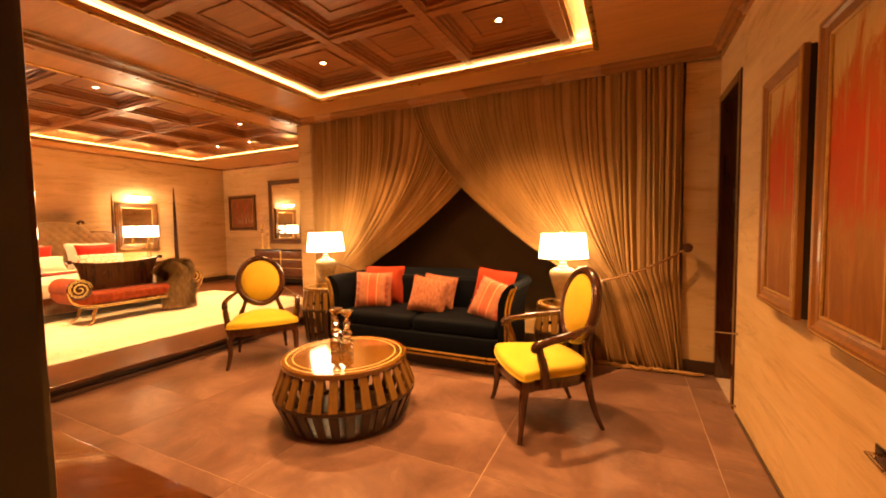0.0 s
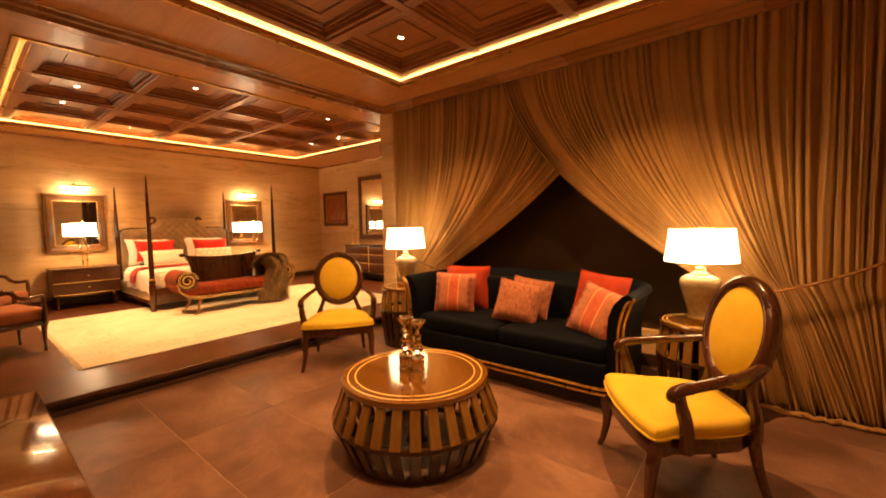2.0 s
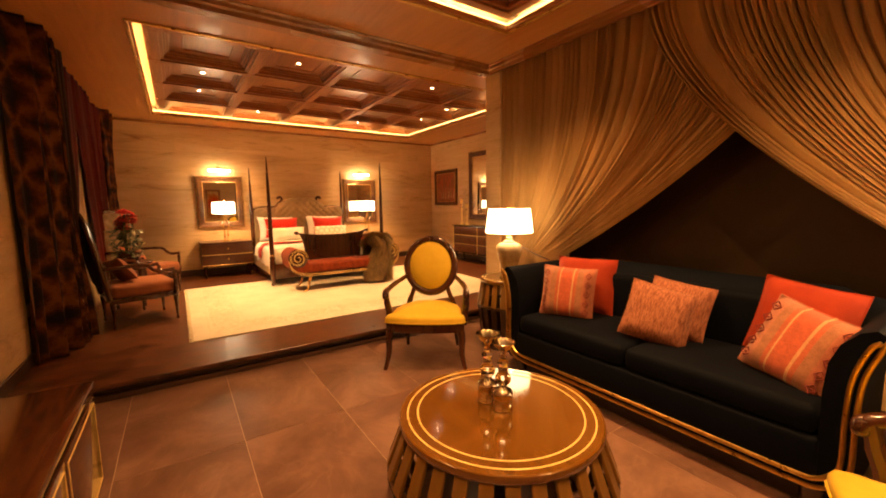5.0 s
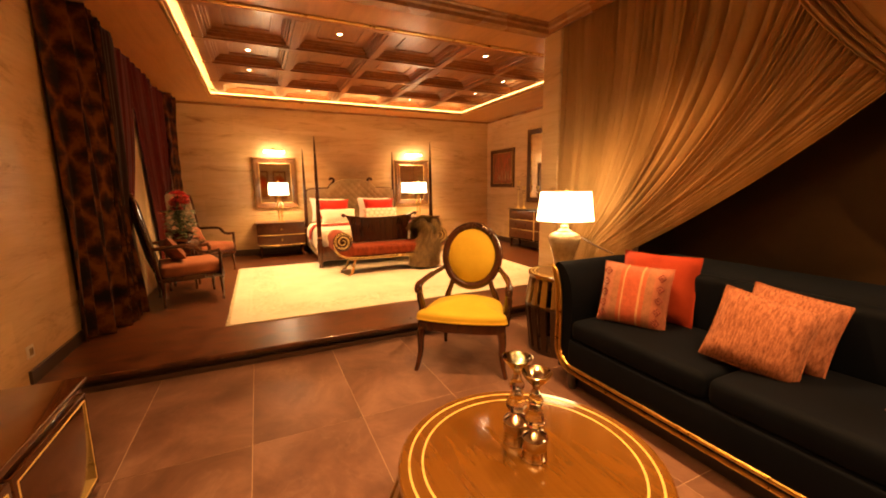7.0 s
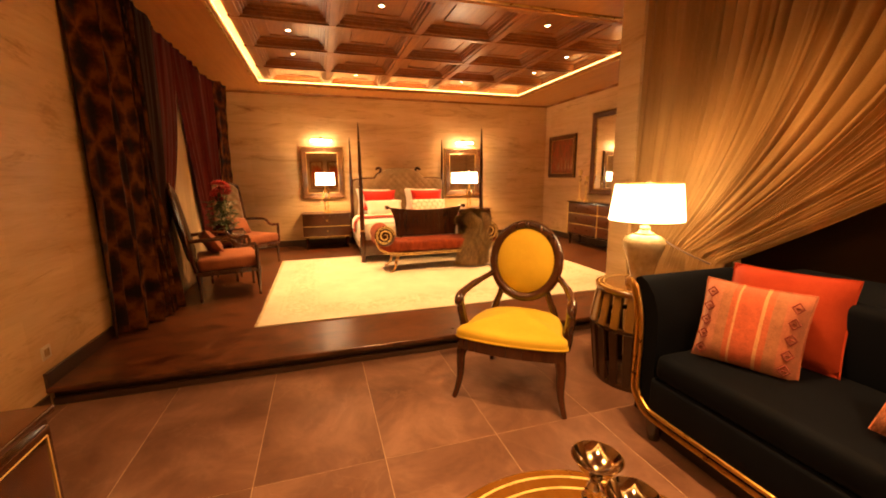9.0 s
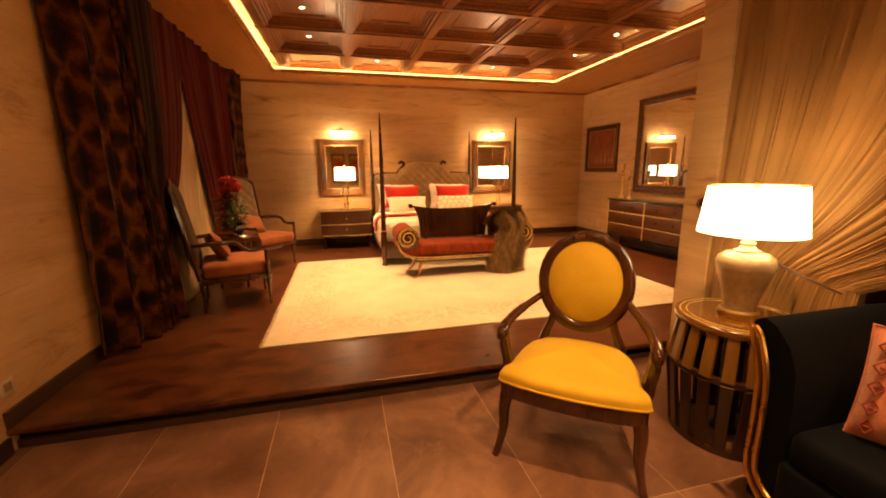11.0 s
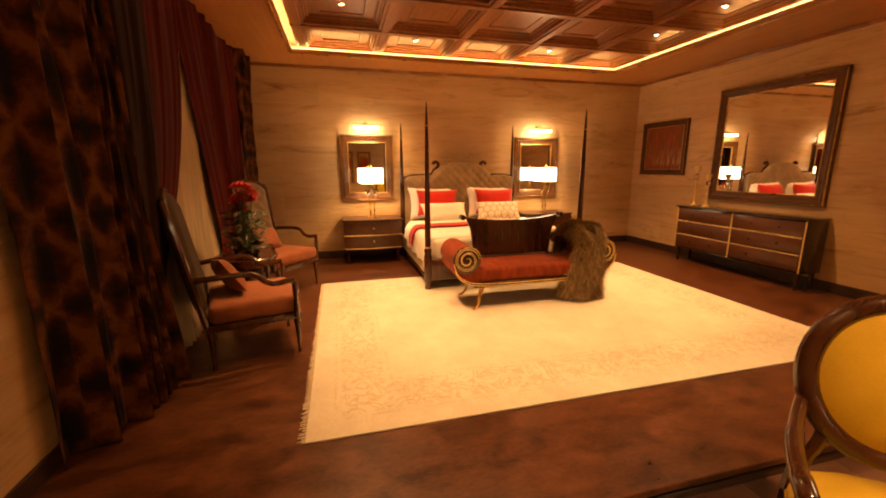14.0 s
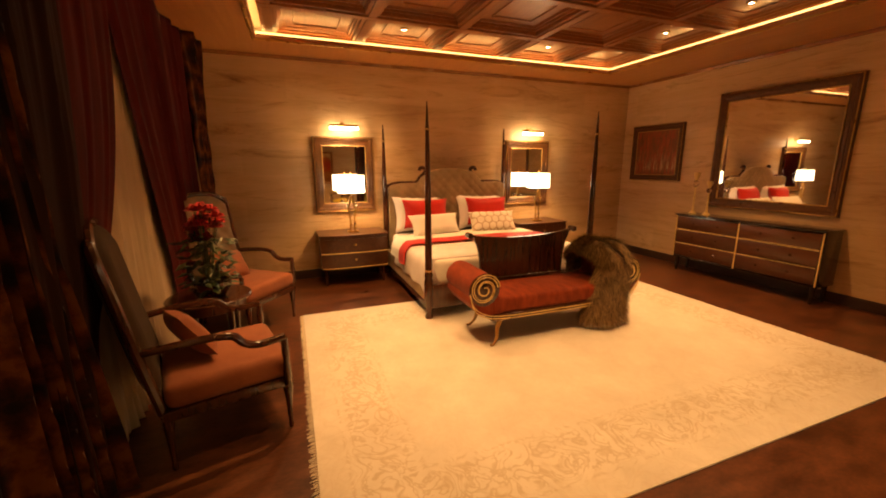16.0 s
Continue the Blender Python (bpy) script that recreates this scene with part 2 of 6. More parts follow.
# red drape where less light falls: shade put into an olive-brown colour
M_REDSHADE = cloth("shaded_red_drape", (0.014, 0.0050, 0.0018), (0.026, 0.0090, 0.003), size=3, sheen=0.01, stretch=(3, 3, 0.4))
M_VELVET = cloth("charcoal_velvet", (0.0010, 0.0020, 0.0048), (0.0026, 0.0046, 0.010), size=5, rough=0.7, sheen=0.015, relief=0.15)
M_VELVET.node_tree.nodes["Principled BSDF"].inputs["Specular IOR Level"].default_value = 0.07
M_YELLOW = cloth("mustard_velvet", (0.50, 0.345, 0.033), (0.68, 0.49, 0.056), size=4, rough=0.65, sheen=0.05, relief=0.15)
M_NIGHT = surface("night_glass", (0.034, 0.019, 0.009), (0.046, 0.027, 0.013), rough=0.3, relief=0.0, spread=0.03)
M_MIRROR = mirror_mat()
M_CRYSTAL = crystal_mat()
M_DARK = surface("dark_brown_board", (0.010, 0.0058, 0.004), (0.019, 0.011, 0.007), size=3, rough=0.6, relief=0.05)


# ---- mesh helpers ----
def link(name, bm, mat, smooth=False):
    me = bpy.data.meshes.new(name)
    bmesh.ops.recalc_face_normals(bm, faces=bm.faces)
    bm.to_mesh(me)
    bm.free()
    for m in (mat if isinstance(mat, (list, tuple)) else [mat]):
        me.materials.append(m)
    if smooth:
        me.polygons.foreach_set("use_smooth", [True] * len(me.polygons))
        me.set_sharp_from_angle(angle=radians(38))
    return new(name, me)


def thing(name, label, category, m=None, group="", kind=""):
    e = new(name)
    e.empty_display_size = 0.1
    if m is not None:
        e.matrix_world = m
    return tagged(e, label, category, group, kind)


def part(name, bm, mat, parent, label="", smooth=True):
    ob = link(name, bm, mat, smooth)
    ob.parent = parent
    return tagged(ob, label)


def structure(name, bm, mat, label, category, smooth=False):
    return tagged(link(name, bm, mat, smooth), label, category, kind="structure")


def box(bm, x0, x1, y0, y1, z0, z1, mi=0):
    v = [bm.verts.new(c) for c in ((x0, y0, z0), (x1, y0, z0), (x1, y1, z0), (x0, y1, z0), (x0, y0, z1), (x1, y0, z1), (x1, y1, z1), (x0, y1, z1))]
    for f in ((0, 3, 2, 1), (4, 5, 6, 7), (0, 1, 5, 4), (1, 2, 6, 5), (2, 3, 7, 6), (3, 0, 4, 7)):
        bm.faces.new([v[i] for i in f]).material_index = mi
    return v


def rbox(x0, x1, y0, y1, z0, z1, r=0.01, seg=2):
    bm = bmesh.new()
    box(bm, min(x0, x1), max(x0, x1), min(y0, y1), max(y0, y1), min(z0, z1), max(z0, z1))
    bmesh.ops.bevel(bm, geom=bm.edges[:], offset=r, segments=seg, profile=0.5, affect="EDGES")
    return bm


def prism(bm, poly, d0, d1, axis="y"):
    """A flat outline, in (a, z), drawn out along an axis."""
    def at(a, z, d):
        return (a, d, z) if axis == "y" else (d, a, z) if axis == "x" else (a, z, d)
    n = len(poly)
    lo = [bm.verts.new(at(a, z, d0)) for a, z in poly]
    hi = [bm.verts.new(at(a, z, d1)) for a, z in poly]
    bm.faces.new(lo[::-1])
    bm.faces.new(hi)
    for i in range(n):
        bm.faces.new((lo[i], lo[(i + 1) % n], hi[(i + 1) % n], hi[i]))
    return bm


def lathe(bm, profile, seg=28, cx=0, cy=0, caps=True):
    rings = []
    for r, z in profile:
        rings.append([bm.verts.new((cx + r * math.cos(2 * math.pi * i / seg), cy + r * math.sin(2 * math.pi * i / seg), z)) for i in range(seg)])
    for a, b in zip(rings, rings[1:]):
        for i in range(seg):
            bm.faces.new((a[i], a[(i + 1) % seg], b[(i + 1) % seg], b[i]))
    if caps:
        bm.faces.new(rings[0][::-1])
        bm.faces.new(rings[-1])
    return bm


def tube(bm, pts, radii, seg=8, flat=1.0, closed=False):
    """A round bar along points; flat squeezes it along its second axis."""
    pts = [Vector(p) for p in pts]
    n = len(pts)
    if isinstance(radii, (int, float)):
        radii = [radii] * n
    rings, up = [], None
    for i, p in enumerate(pts):
        if closed:
            d = pts[(i + 1) % n] - pts[i - 1]
        else:
            d = pts[min(i + 1, n - 1)] - pts[max(i - 1, 0)]
        d.normalize()
        if up is None:
            up = Vector((0, 0, 1)) if abs(d.z) < 0.9 else Vector((0, 1, 0))
        up = (up - d * up.dot(d)).normalized()
        side = d.cross(up)
        rings.append([bm.verts.new(p + radii[i] * (math.cos(2 * math.pi * k / seg) * side + flat * math.sin(2 * math.pi * k / seg) * up)) for k in range(seg)])
    pairs = list(zip(rings, rings[1:])) + ([(rings[-1], rings[0])] if closed else [])
    for a, b in pairs:
        for k in range(seg):
            bm.faces.new((a[k], a[(k + 1) % seg], b[(k + 1) % seg], b[k]))
    if not closed:
        bm.faces.new(rings[0][::-1])
        bm.faces.new(rings[-1])
    return bm


def curve_pts(ctrl, n=24):
    """Smooth points through control points."""
    c = [Vector(p) for p in ctrl]
    c = [2 * c[0] - c[1]] + c + [2 * c[-1] - c[-2]]
    out, spans = [], len(c) - 3
    for i in range(n + 1):
        s = i / n * spans
        k = min(int(s), spans - 1)
        t = s - k
        p0, p1, p2, p3 = c[k:k + 4]
        out.append(0.5 * (2 * p1 + (p2 - p0) * t + (2 * p0 - 5 * p1 + 4 * p2 - p3) * t * t + (3 * p1 - p0 - 3 * p2 + p3) * t ** 3))
    return out


def grid(bm, nu, nv, f, mi=0):
    """A sheet of nu by nv cells; f(u, v) gives the place."""
    rows = [[bm.verts.new(f(i / nu, j / nv)) for i in range(nu + 1)] for j in range(nv + 1)]
    for j in range(nv):
        for i in range(nu):
            bm.faces.new((rows[j][i], rows[j][i + 1], rows[j + 1][i + 1], rows[j + 1][i])).material_index = mi
    return bm


def cushion(bm, w, h, t, n=14, pinch=0.05, sag=0.0):
    """A filled cover standing in the x-z plane, its seam round the edge."""
    def shape(sign):
        def f(a, b):
            u, v = 2 * a - 1, 2 * b - 1
            x = w / 2 * u * (1 - pinch * (1 - v * v))
            z = h / 2 * v * (1 - pinch * (1 - u * u))
            puff = max(0.0, (1 - u ** 4) * (1 - v ** 4)) ** 0.6
            wob = 0.1 * noise.noise((u * 1.7 + sign, v * 1.7, w * 9))
            return (x, sign * t / 2 * puff * (1 + wob), z - sag * abs(u) ** 3 * (v > 0))
        return f
    grid(bm, n, n, shape(1))
    grid(bm, n, n, shape(-1))
    bmesh.ops.remove_doubles(bm, verts=bm.verts, dist=0.0005)
    return bm


def soften(ob, width=0.004, seg=2):
    m = ob.modifiers.new("edge", "BEVEL")
    m.width, m.segments, m.limit_method, m.angle_limit = width, seg, "ANGLE", radians(40)
    return ob


def thicken(ob, d=0.004):
    m = ob.modifiers.new("cloth", "SOLIDIFY")
    m.thickness, m.offset = d, 0
    return ob


# ---- the rooms ----
ZP = 0.14          # height of the raised bedroom floor
CEIL = 2.975       # underside of the soffit
EDGE = -4.06       # nosing of the step
XR, XB = 1.02, -9.17   # door wall and bed wall
YL, YM, YS = 0.54, 7.23, 5.16   # window wall, mirror wall, wall behind the sofa
TOP = 3.45
YN = 4.80           # face of the wall end beside the curtain

bm = bmesh.new()
box(bm, EDGE - 0.3, XR + 1.6, -1.6, YS + 0.2, -0.25, -0.0015)
sub = structure("floor", bm, M_GROUT, "grey-brown grout bed under the stone floor tiles", "floor")

bm = bmesh.new()
box(bm, XB - 0.2, EDGE - 0.09, YL - 0.6, YM + 0.2, -0.25, ZP - 0.035)
box(bm, XB - 0.2, EDGE, YL - 0.6, YM + 0.2, ZP - 0.035, ZP)
plat = structure("floor_platform", bm, M_PLATFORM, "raised dark reddish-brown polished timber floor with worn patches", "floor")
soften(plat, 0.008)
bm = bmesh.new()
box(bm, EDGE - 0.09, EDGE - 0.07, YL, YS, 0.0, ZP - 0.035)
structure("step_riser", bm, M_RISER, "dark timber riser board of the single step", "step")
bm = bmesh.new()
box(bm, EDGE - 0.07, EDGE - 0.035, YL, YS, 0.0, 0.05)
soften(structure("trim_step", bm, M_RISER, "dark rounded timber moulding along the foot of the step", "trim"), 0.012, 3)

# bed wall
bm = bmesh.new()
box(bm, XB - 0.2, XB, YL - 0.6, YM + 0.2, ZP, TOP)
structure("wall_bed", bm, M_WALL, "cream travertine-look wall with level streaks behind the bed", "wall")
# mirror wall
bm = bmesh.new()
box(bm, XB, -3.7, YM, YM + 0.2, ZP, TOP)
structure("wall_mirror", bm, M_WALL, "cream travertine-look wall behind the dresser", "wall")
# end wall between sofa alcove and bedroom
bm = bmesh.new()
box(bm, -4.06, -3.82, 4.76, YM, 0.0, TOP)
structure("wall_pier", bm, M_WALL, "cream travertine-look wall end beside the gathered curtain", "wall")
# wall behind the sofa, with a dark window behind the curtains
bm = bmesh.new()
box(bm, -3.82, -3.2, YS, YS + 0.2, 0, TOP)
box(bm, 0.45, 0.745, YS, YS + 0.2, 0, TOP)
box(bm, 0.745, XR, YN, YS + 0.2, 0, TOP)
box(bm, -3.2, 0.45, YS, YS + 0.2, 2.6, TOP)
box(bm, -3.2, 0.45, YS, YS + 0.2, 0, 0.35)
structure("wall_sofa", bm, M_WALL, "cream travertine-look wall behind the sofa curtains", "wall")
bm = bmesh.new()
box(bm, -3.2, 0.45, YS + 0.08, YS + 0.10, 0.35, 2.6)
structure("window_1", bm, M_NIGHT, "tall dark window pane at night behind the sofa", "window")
# door wall
DY0, DY1, DZ = 4.04, YN - 0.003, 2.56
bm = bmesh.new()
box(bm, XR, XR + 0.2, -1.6, DY0, 0, TOP)
box(bm, XR, XR + 0.2, DY1, YS + 0.2, 0, TOP)
box(bm, XR, XR + 0.2, DY0, DY1, DZ, TOP)
structure("wall_door", bm, M_WALL, "cream travertine-look wall hung with two tall paintings", "wall")
# window wall, with the entrance at its near end and the draped window recess beside the bedroom
WX0, WX1 = -9.0, -4.97
EX0, EX1 = 0.005, XR
bm = bmesh.new()
box(bm, WX1, EX0, YL - 0.2, YL, 0, TOP)
box(bm, XB - 0.2, WX0, YL - 0.6, YL, 0, TOP)
box(bm, EX0, EX1, YL - 0.2, YL, 2.5, TOP)
box(bm, WX0, WX1, YL - 0.6, YL - 0.5, 0, TOP)
box(bm, WX1, WX1 + 0.1, YL - 0.6, YL - 0.2, 0, TOP)
structure("wall_window", bm, M_WALL, "cream travertine-look wall with the draped window recess", "wall")
bm = bmesh.new()
box(bm, WX0 + 0.1, WX1 - 0.1, YL - 0.5, YL - 0.48, 0.3, 2.8)
structure("window_2", bm, M_NIGHT, "wide dark window pane at night behind red drapes", "window")
# lobby that closes the place behind the entrance
bm = bmesh.new()
box(bm, -0.9, -0.7, -1.6, YL - 0.2, 0, TOP)
box(bm, -0.9, XR + 0.2, -1.8, -1.6, 0, TOP)
structure("wall_lobby", bm, M_WALL, "plain cream lobby wall behind the entrance", "wall")

# roof slab over everything
bm = bmesh.new()
box(bm, XB - 0.2, XR + 0.2, -1.8, YM + 0.2, TOP, TOP + 0.15)
structure("ceiling_slab", bm, M_DARK, "plain slab above the coffered ceilings", "ceiling")


def soffit(name, x0, x1, y0, y1, ox0, ox1, oy0, oy1, label):
    """A flat timber band at ceiling height round an opening."""
    bm = bmesh.new()
    box(bm, x0, ox0, y0, y1, CEIL, CEIL + 0.04)
    box(bm, ox1, x1, y0, y1, CEIL, CEIL + 0.04)
    box(bm, ox0, ox1, y0, oy0, CEIL, CEIL + 0.04)
    box(bm, ox0, ox1, oy1, y1, CEIL, CEIL + 0.04)
    return structure(name, bm, M_SOFFIT, label, "ceiling")


BED = (-8.50, -4.68, 1.44, 6.16)
LNG = (-3.13, -0.02, 1.10, 4.22)
soffit("ceiling_bedroom", XB, -4.0, YL - 0.5, YM, *BED, "honey-brown veneered soffit round the bedroom coffers")
soffit("ceiling_lounge", -4.0, XR, -1.6, YS, *LNG, "honey-brown veneered soffit round the lounge coffers")


def coffers(name, o, nx, ny, cx, cy, cell, label):
    """Walnut coffers hung above the soffit opening: beams, stepped mouldings and a raised panel in each bay."""
    bm = bmesh.new()
    zb, zp = 3.04, 3.138
    x0, x1, y0, y1 = cx - nx * cell / 2, cx + nx * cell / 2, cy - ny * cell / 2, cy + ny * cell / 2
    box(bm, x0 - 0.05, x1 + 0.05, y0 - 0.05, y1 + 0.05, zp, zp + 0.03)
    w = 0.075
    for i in range(nx + 1):
        x = x0 + i * cell
        box(bm, x - w, x + w, y0 - w, y1 + w, zb + 0.02, zp)
        box(bm, x - w * 0.55, x + w * 0.55, y0 - w, y1 + w, zb, zb + 0.02)
    for j in range(ny + 1):
        y = y0 + j * cell
        for i in range(nx):
            xa, xb = x0 + i * cell + w, x0 + (i + 1) * cell - w
            box(bm, xa, xb, y - w, y + w, zb + 0.021, zp)
            box(bm, xa - w * 0.4, xb + w * 0.4, y - w * 0.55, y + w * 0.55, zb + 0.001, zb + 0.021)

    def ring(a0, a1, b0, b1, d, z0, z1):
        box(bm, a0, a1, b0, b0 + d, z0, z1)
        box(bm, a0, a1, b1 - d, b1, z0, z1)
        box(bm, a0, a0 + d, b0 + d, b1 - d, z0, z1)
        box(bm, a1 - d, a1, b0 + d, b1 - d, z0, z1)
    for i in range(nx):
        for j in range(ny):
            a0, a1 = x0 + i * cell + w, x0 + (i + 1) * cell - w
            b0, b1 = y0 + j * cell + w, y0 + (j + 1) * cell - w
            ring(a0, a1, b0, b1, 0.022, zp - 0.042, zp)
            ring(a0 + 0.022, a1 - 0.022, b0 + 0.022, b1 - 0.022, 0.026, zp - 0.022, zp)
            ring(a0 + 0.048, a1 - 0.048, b0 + 0.048, b1 - 0.048, 0.012, zp - 0.010, zp)
            ring(a0 + 0.16, a1 - 0.16, b0 + 0.16, b1 - 0.16, 0.016, zp - 0.012, zp)
    ob = structure(name, bm, M_COFFER, label, "ceiling")
    soften(ob, 0.006, 2)
    # cove walls round the hung coffers
    bm = bmesh.new()
    ox0, ox1, oy0, oy1 = o
    e = 0.30
    for a0, a1, b0, b1 in ((ox0 - e - 0.02, ox0 - e, oy0 - e, oy1 + e), (ox1 + e, ox1 + e + 0.02, oy0 - e, oy1 + e),
                           (ox0 - e, ox1 + e, oy0 - e - 0.02, oy0 - e), (ox0 - e, ox1 + e, oy1 + e, oy1 + e + 0.02)):
        box(bm, a0, a1, b0, b1, CEIL + 0.04, 3.18)
    for a0, a1, b0, b1 in ((ox0 - e, x0 - 0.05, oy0 - e, oy1 + e), (x1 + 0.05, ox1 + e, oy0 - e, oy1 + e),
                           (x0 - 0.05, x1 + 0.05, oy0 - e, y0 - 0.05), (x0 - 0.05, x1 + 0.05, y1 + 0.05, oy1 + e)):
        if a1 > a0 and b1 > b0:
            box(bm, a0, a1, b0, b1, zp + 0.004, zp + 0.026)
    structure("trim_cove", bm, M_TROUGH, "pale veneered cove trough behind the hung coffers", "trim")


coffers("ceiling_coffers_bedroom", BED, 4, 5, -6.815, 3.925, 0.94, "glossy walnut coffers with stepped mouldings over the bedroom")
coffers("ceiling_coffers_lounge", LNG, 3, 3, -1.64, 2.75, 0.935, "glossy walnut coffers with stepped mouldings over the lounge")

# glowing strips along the soffit lips
for tag, (a0, a1, b0, b1) in (("bedroom", BED), ("lounge", LNG)):
    strip = thing("cove_light", f"warm yellow strip light along the {tag} ceiling cove", "cove light", pose((a0 + a1) / 2, (b0 + b1) / 2, CEIL))
    inv = strip.matrix_world.inverted()
    for c0, c1, d0, d1 in ((a0 - 0.035, a0 - 0.004, b0, b1), (a1 + 0.004, a1 + 0.035, b0, b1), (a0, a1, b0 - 0.035, b0 - 0.004), (a0, a1, b1 + 0.004, b1 + 0.035)):
        bm = bmesh.new()
        box(bm, c0, c1, d0, d1, CEIL + 0.041, CEIL + 0.062)
        bm.transform(inv)
        part("strip", bm, M_COVE, strip, smooth=False)
        ld = bpy.data.lights.new("cove_beam", "AREA")
        ld.shape, ld.size, ld.size_y, ld.color = "RECTANGLE", max(c1 - c0, 0.03), max(d1 - d0, 0.03), (1.0, 0.50, 0.14)
        ld.energy = TROUGH * max(c1 - c0, d1 - d0)
        lo = new("cove_beam", ld)
        out = 0.10
        ax = -out if c1 <= a0 else out if c0 >= a1 else 0
        ay = -out if d1 <= b0 else out if d0 >= b1 else 0
        lo.matrix_world = pose((c0 + c1) / 2 + ax, (d0 + d1) / 2 + ay, CEIL + 0.05, 180, 0, 0)


for a0, a1, b0, b1 in (BED, LNG):
    for c0, c1, d0, d1 in ((a0 - 0.05, a0 - 0.02, b0 - 0.05, b1 + 0.05), (a1 + 0.02, a1 + 0.05, b0 - 0.05, b1 + 0.05), (a0 - 0.02, a1 + 0.02, b0 - 0.05, b0 - 0.02), (a0 - 0.02, a1 + 0.02, b1 + 0.02, b1 + 0.05)):
        bm = bmesh.new()
        box(bm, c0, c1, d0, d1, CEIL - 0.014, CEIL - 0.001)
        soften(structure("trim_gilt_bead", bm, M_GOLD, "thin gilt bead along the ceiling cove", "trim"), 0.005)


def crown(name, pts, label, size=1.0):
    """A stepped cornice: a prism drawn round a line of corners (x, y), to its left."""
    bm = bmesh.new()
    prof = [(0, 0), (0, -0.075), (0.025, -0.075), (0.035, -0.045), (0.06, -0.035), (0.07, -0.012), (0.10, -0.004), (0.10, 0)]
    n = len(pts)
    rings = []
    for i, (x, y) in enumerate(pts):
        p = Vector((x, y))
        d0 = (p - Vector(pts[i - 1])).normalized() if i else None
        d1 = (Vector(pts[i + 1]) - p).normalized() if i < n - 1 else None
        n0, n1 = (Vector((-d.y, d.x)) if d is not None else None for d in (d0, d1))
        if n0 is None:
            m = n1
        elif n1 is None:
            m = n0
        else:
            m = (n0 + n1) / (1 + n0.dot(n1))
        rings.append([bm.verts.new((p.x + m.x * o * size, p.y + m.y * o * size, CEIL - 0.002 + z * size)) for o, z in prof])
    k = len(prof)
    for a, b in zip(rings, rings[1:]):
        for i in range(k):
            bm.faces.new((a[i], a[(i + 1) % k], b[(i + 1) % k], b[i]))
    bm.faces.new(rings[0][::-1])
    bm.faces.new(rings[-1])
    return structure(name, bm, M_CROWN, label, "trim")


crown("trim_crown_lounge", [(XR, 4.74), (-3.97, 4.74), (-3.97, YL)], "stepped veneered cornice along curtains and step")
crown("trim_crown_lounge_far", [(EX0, YL), (XR, YL), (XR, 4.74)], "stepped veneered cornice along the door wall")
crown("trim_crown_bedroom", [(-4.1, YM), (XB, YM), (XB, YL)], "slim veneered cornice round the bedroom", 0.45)
bm = bmesh.new()
box(bm, -4.16, -3.97, YL, 4.76, CEIL - 0.03, CEIL - 0.002)
box(bm, -4.12, -3.97, YL, 4.76, CEIL - 0.055, CEIL - 0.03)
box(bm, -4.06, -3.97, YL, 4.76, CEIL - 0.078, CEIL - 0.055)
soften(structure("trim_ceiling_band", bm, M_CROWN, "veneered ceiling band over the step", "trim"), 0.008)

# baseboards
bm = bmesh.new()
box(bm, XB, XB + 0.018, YL, YM, ZP, ZP + 0.12)
box(bm, XB + 0.018, -4.06, YM - 0.018, YM, ZP, ZP + 0.12)
box(bm, -5.0, EDGE, YL, YL + 0.018, ZP, ZP + 0.10)
box(bm, EDGE, EX0 - 0.1, YL, YL + 0.018, 0, 0.10)
box(bm, XR - 0.018, XR, YL, DY0 - 0.1, 0, 0.012)
box(bm, -3.82, 0.745, YS - 0.018, YS, 0, 0.12)
box(bm, 0.748, XR, YN - 0.018, YN, 0, 0.12)
box(bm, -4.075, -3.805, 4.742, 4.76, 0, 0.12)
soften(structure("baseboard", bm, M_BASE, "dark timber baseboard along the walls", "baseboard"), 0.004)


# recessed downlights
def downlight(x, y):
    d = thing("downlight", "small round recessed ceiling spotlight, switched on", "downlight", pose(x, y, 3.138), "ceiling spotlights")
    bm = bmesh.new()
    lathe(bm, [(0.026, -0.001), (0.043, -0.001), (0.043, -0.008), (0.028, -0.012), (0.026, -0.004)], 20, caps=False)
    part("trim_ring", bm, M_GOLD, d)
    bm = bmesh.new()
    lathe(bm, [(0.023, -0.003), (0.023, -0.007)], 16)
    part("lens", bm, M_SPOT, d)
    return d


SPOTS = [(-5.41, 2.98), (-6.37, 2.04), (-7.28, 2.04), (-8.22, 2.97), (-5.41, 4.88), (-6.38, 5.81), (-7.28, 5.80), (-8.21, 4.86),
         (-0.71, 3.69), (-2.58, 3.68), (-0.71, 1.82), (-2.58, 1.82)]
first = downlight(*SPOTS[0])
for x, y in SPOTS[1:]:
    copy_thing(first, pose(x, y, 3.138))
for x, y in SPOTS:
    ld = bpy.data.lights.new("downlight_beam", "SPOT")
    ld.energy, ld.color, ld.spot_size, ld.spot_blend, ld.shadow_soft_size = SPOT * (1.5 if x < -4 else 1.6 if y > 3 else 1.2 if x > -1 else 0.55), WARM, radians(88 if x < -4 else 106 if y > 3 else 122), 1.0, 0.018
    lo = new("downlight_beam", ld)
    lo.matrix_world = pose(x, y, 3.105)


def bulb(x, y, z, energy, size=0.05):
    ld = bpy.data.lights.new("lamp_bulb", "POINT")
    ld.energy, ld.color, ld.shadow_soft_size = energy, SOFT, size
    lo = new("lamp_bulb", ld)
    lo.location = (x, y, z)


# ---- floor tiles ----
TX, TY = 1.24, 0.63


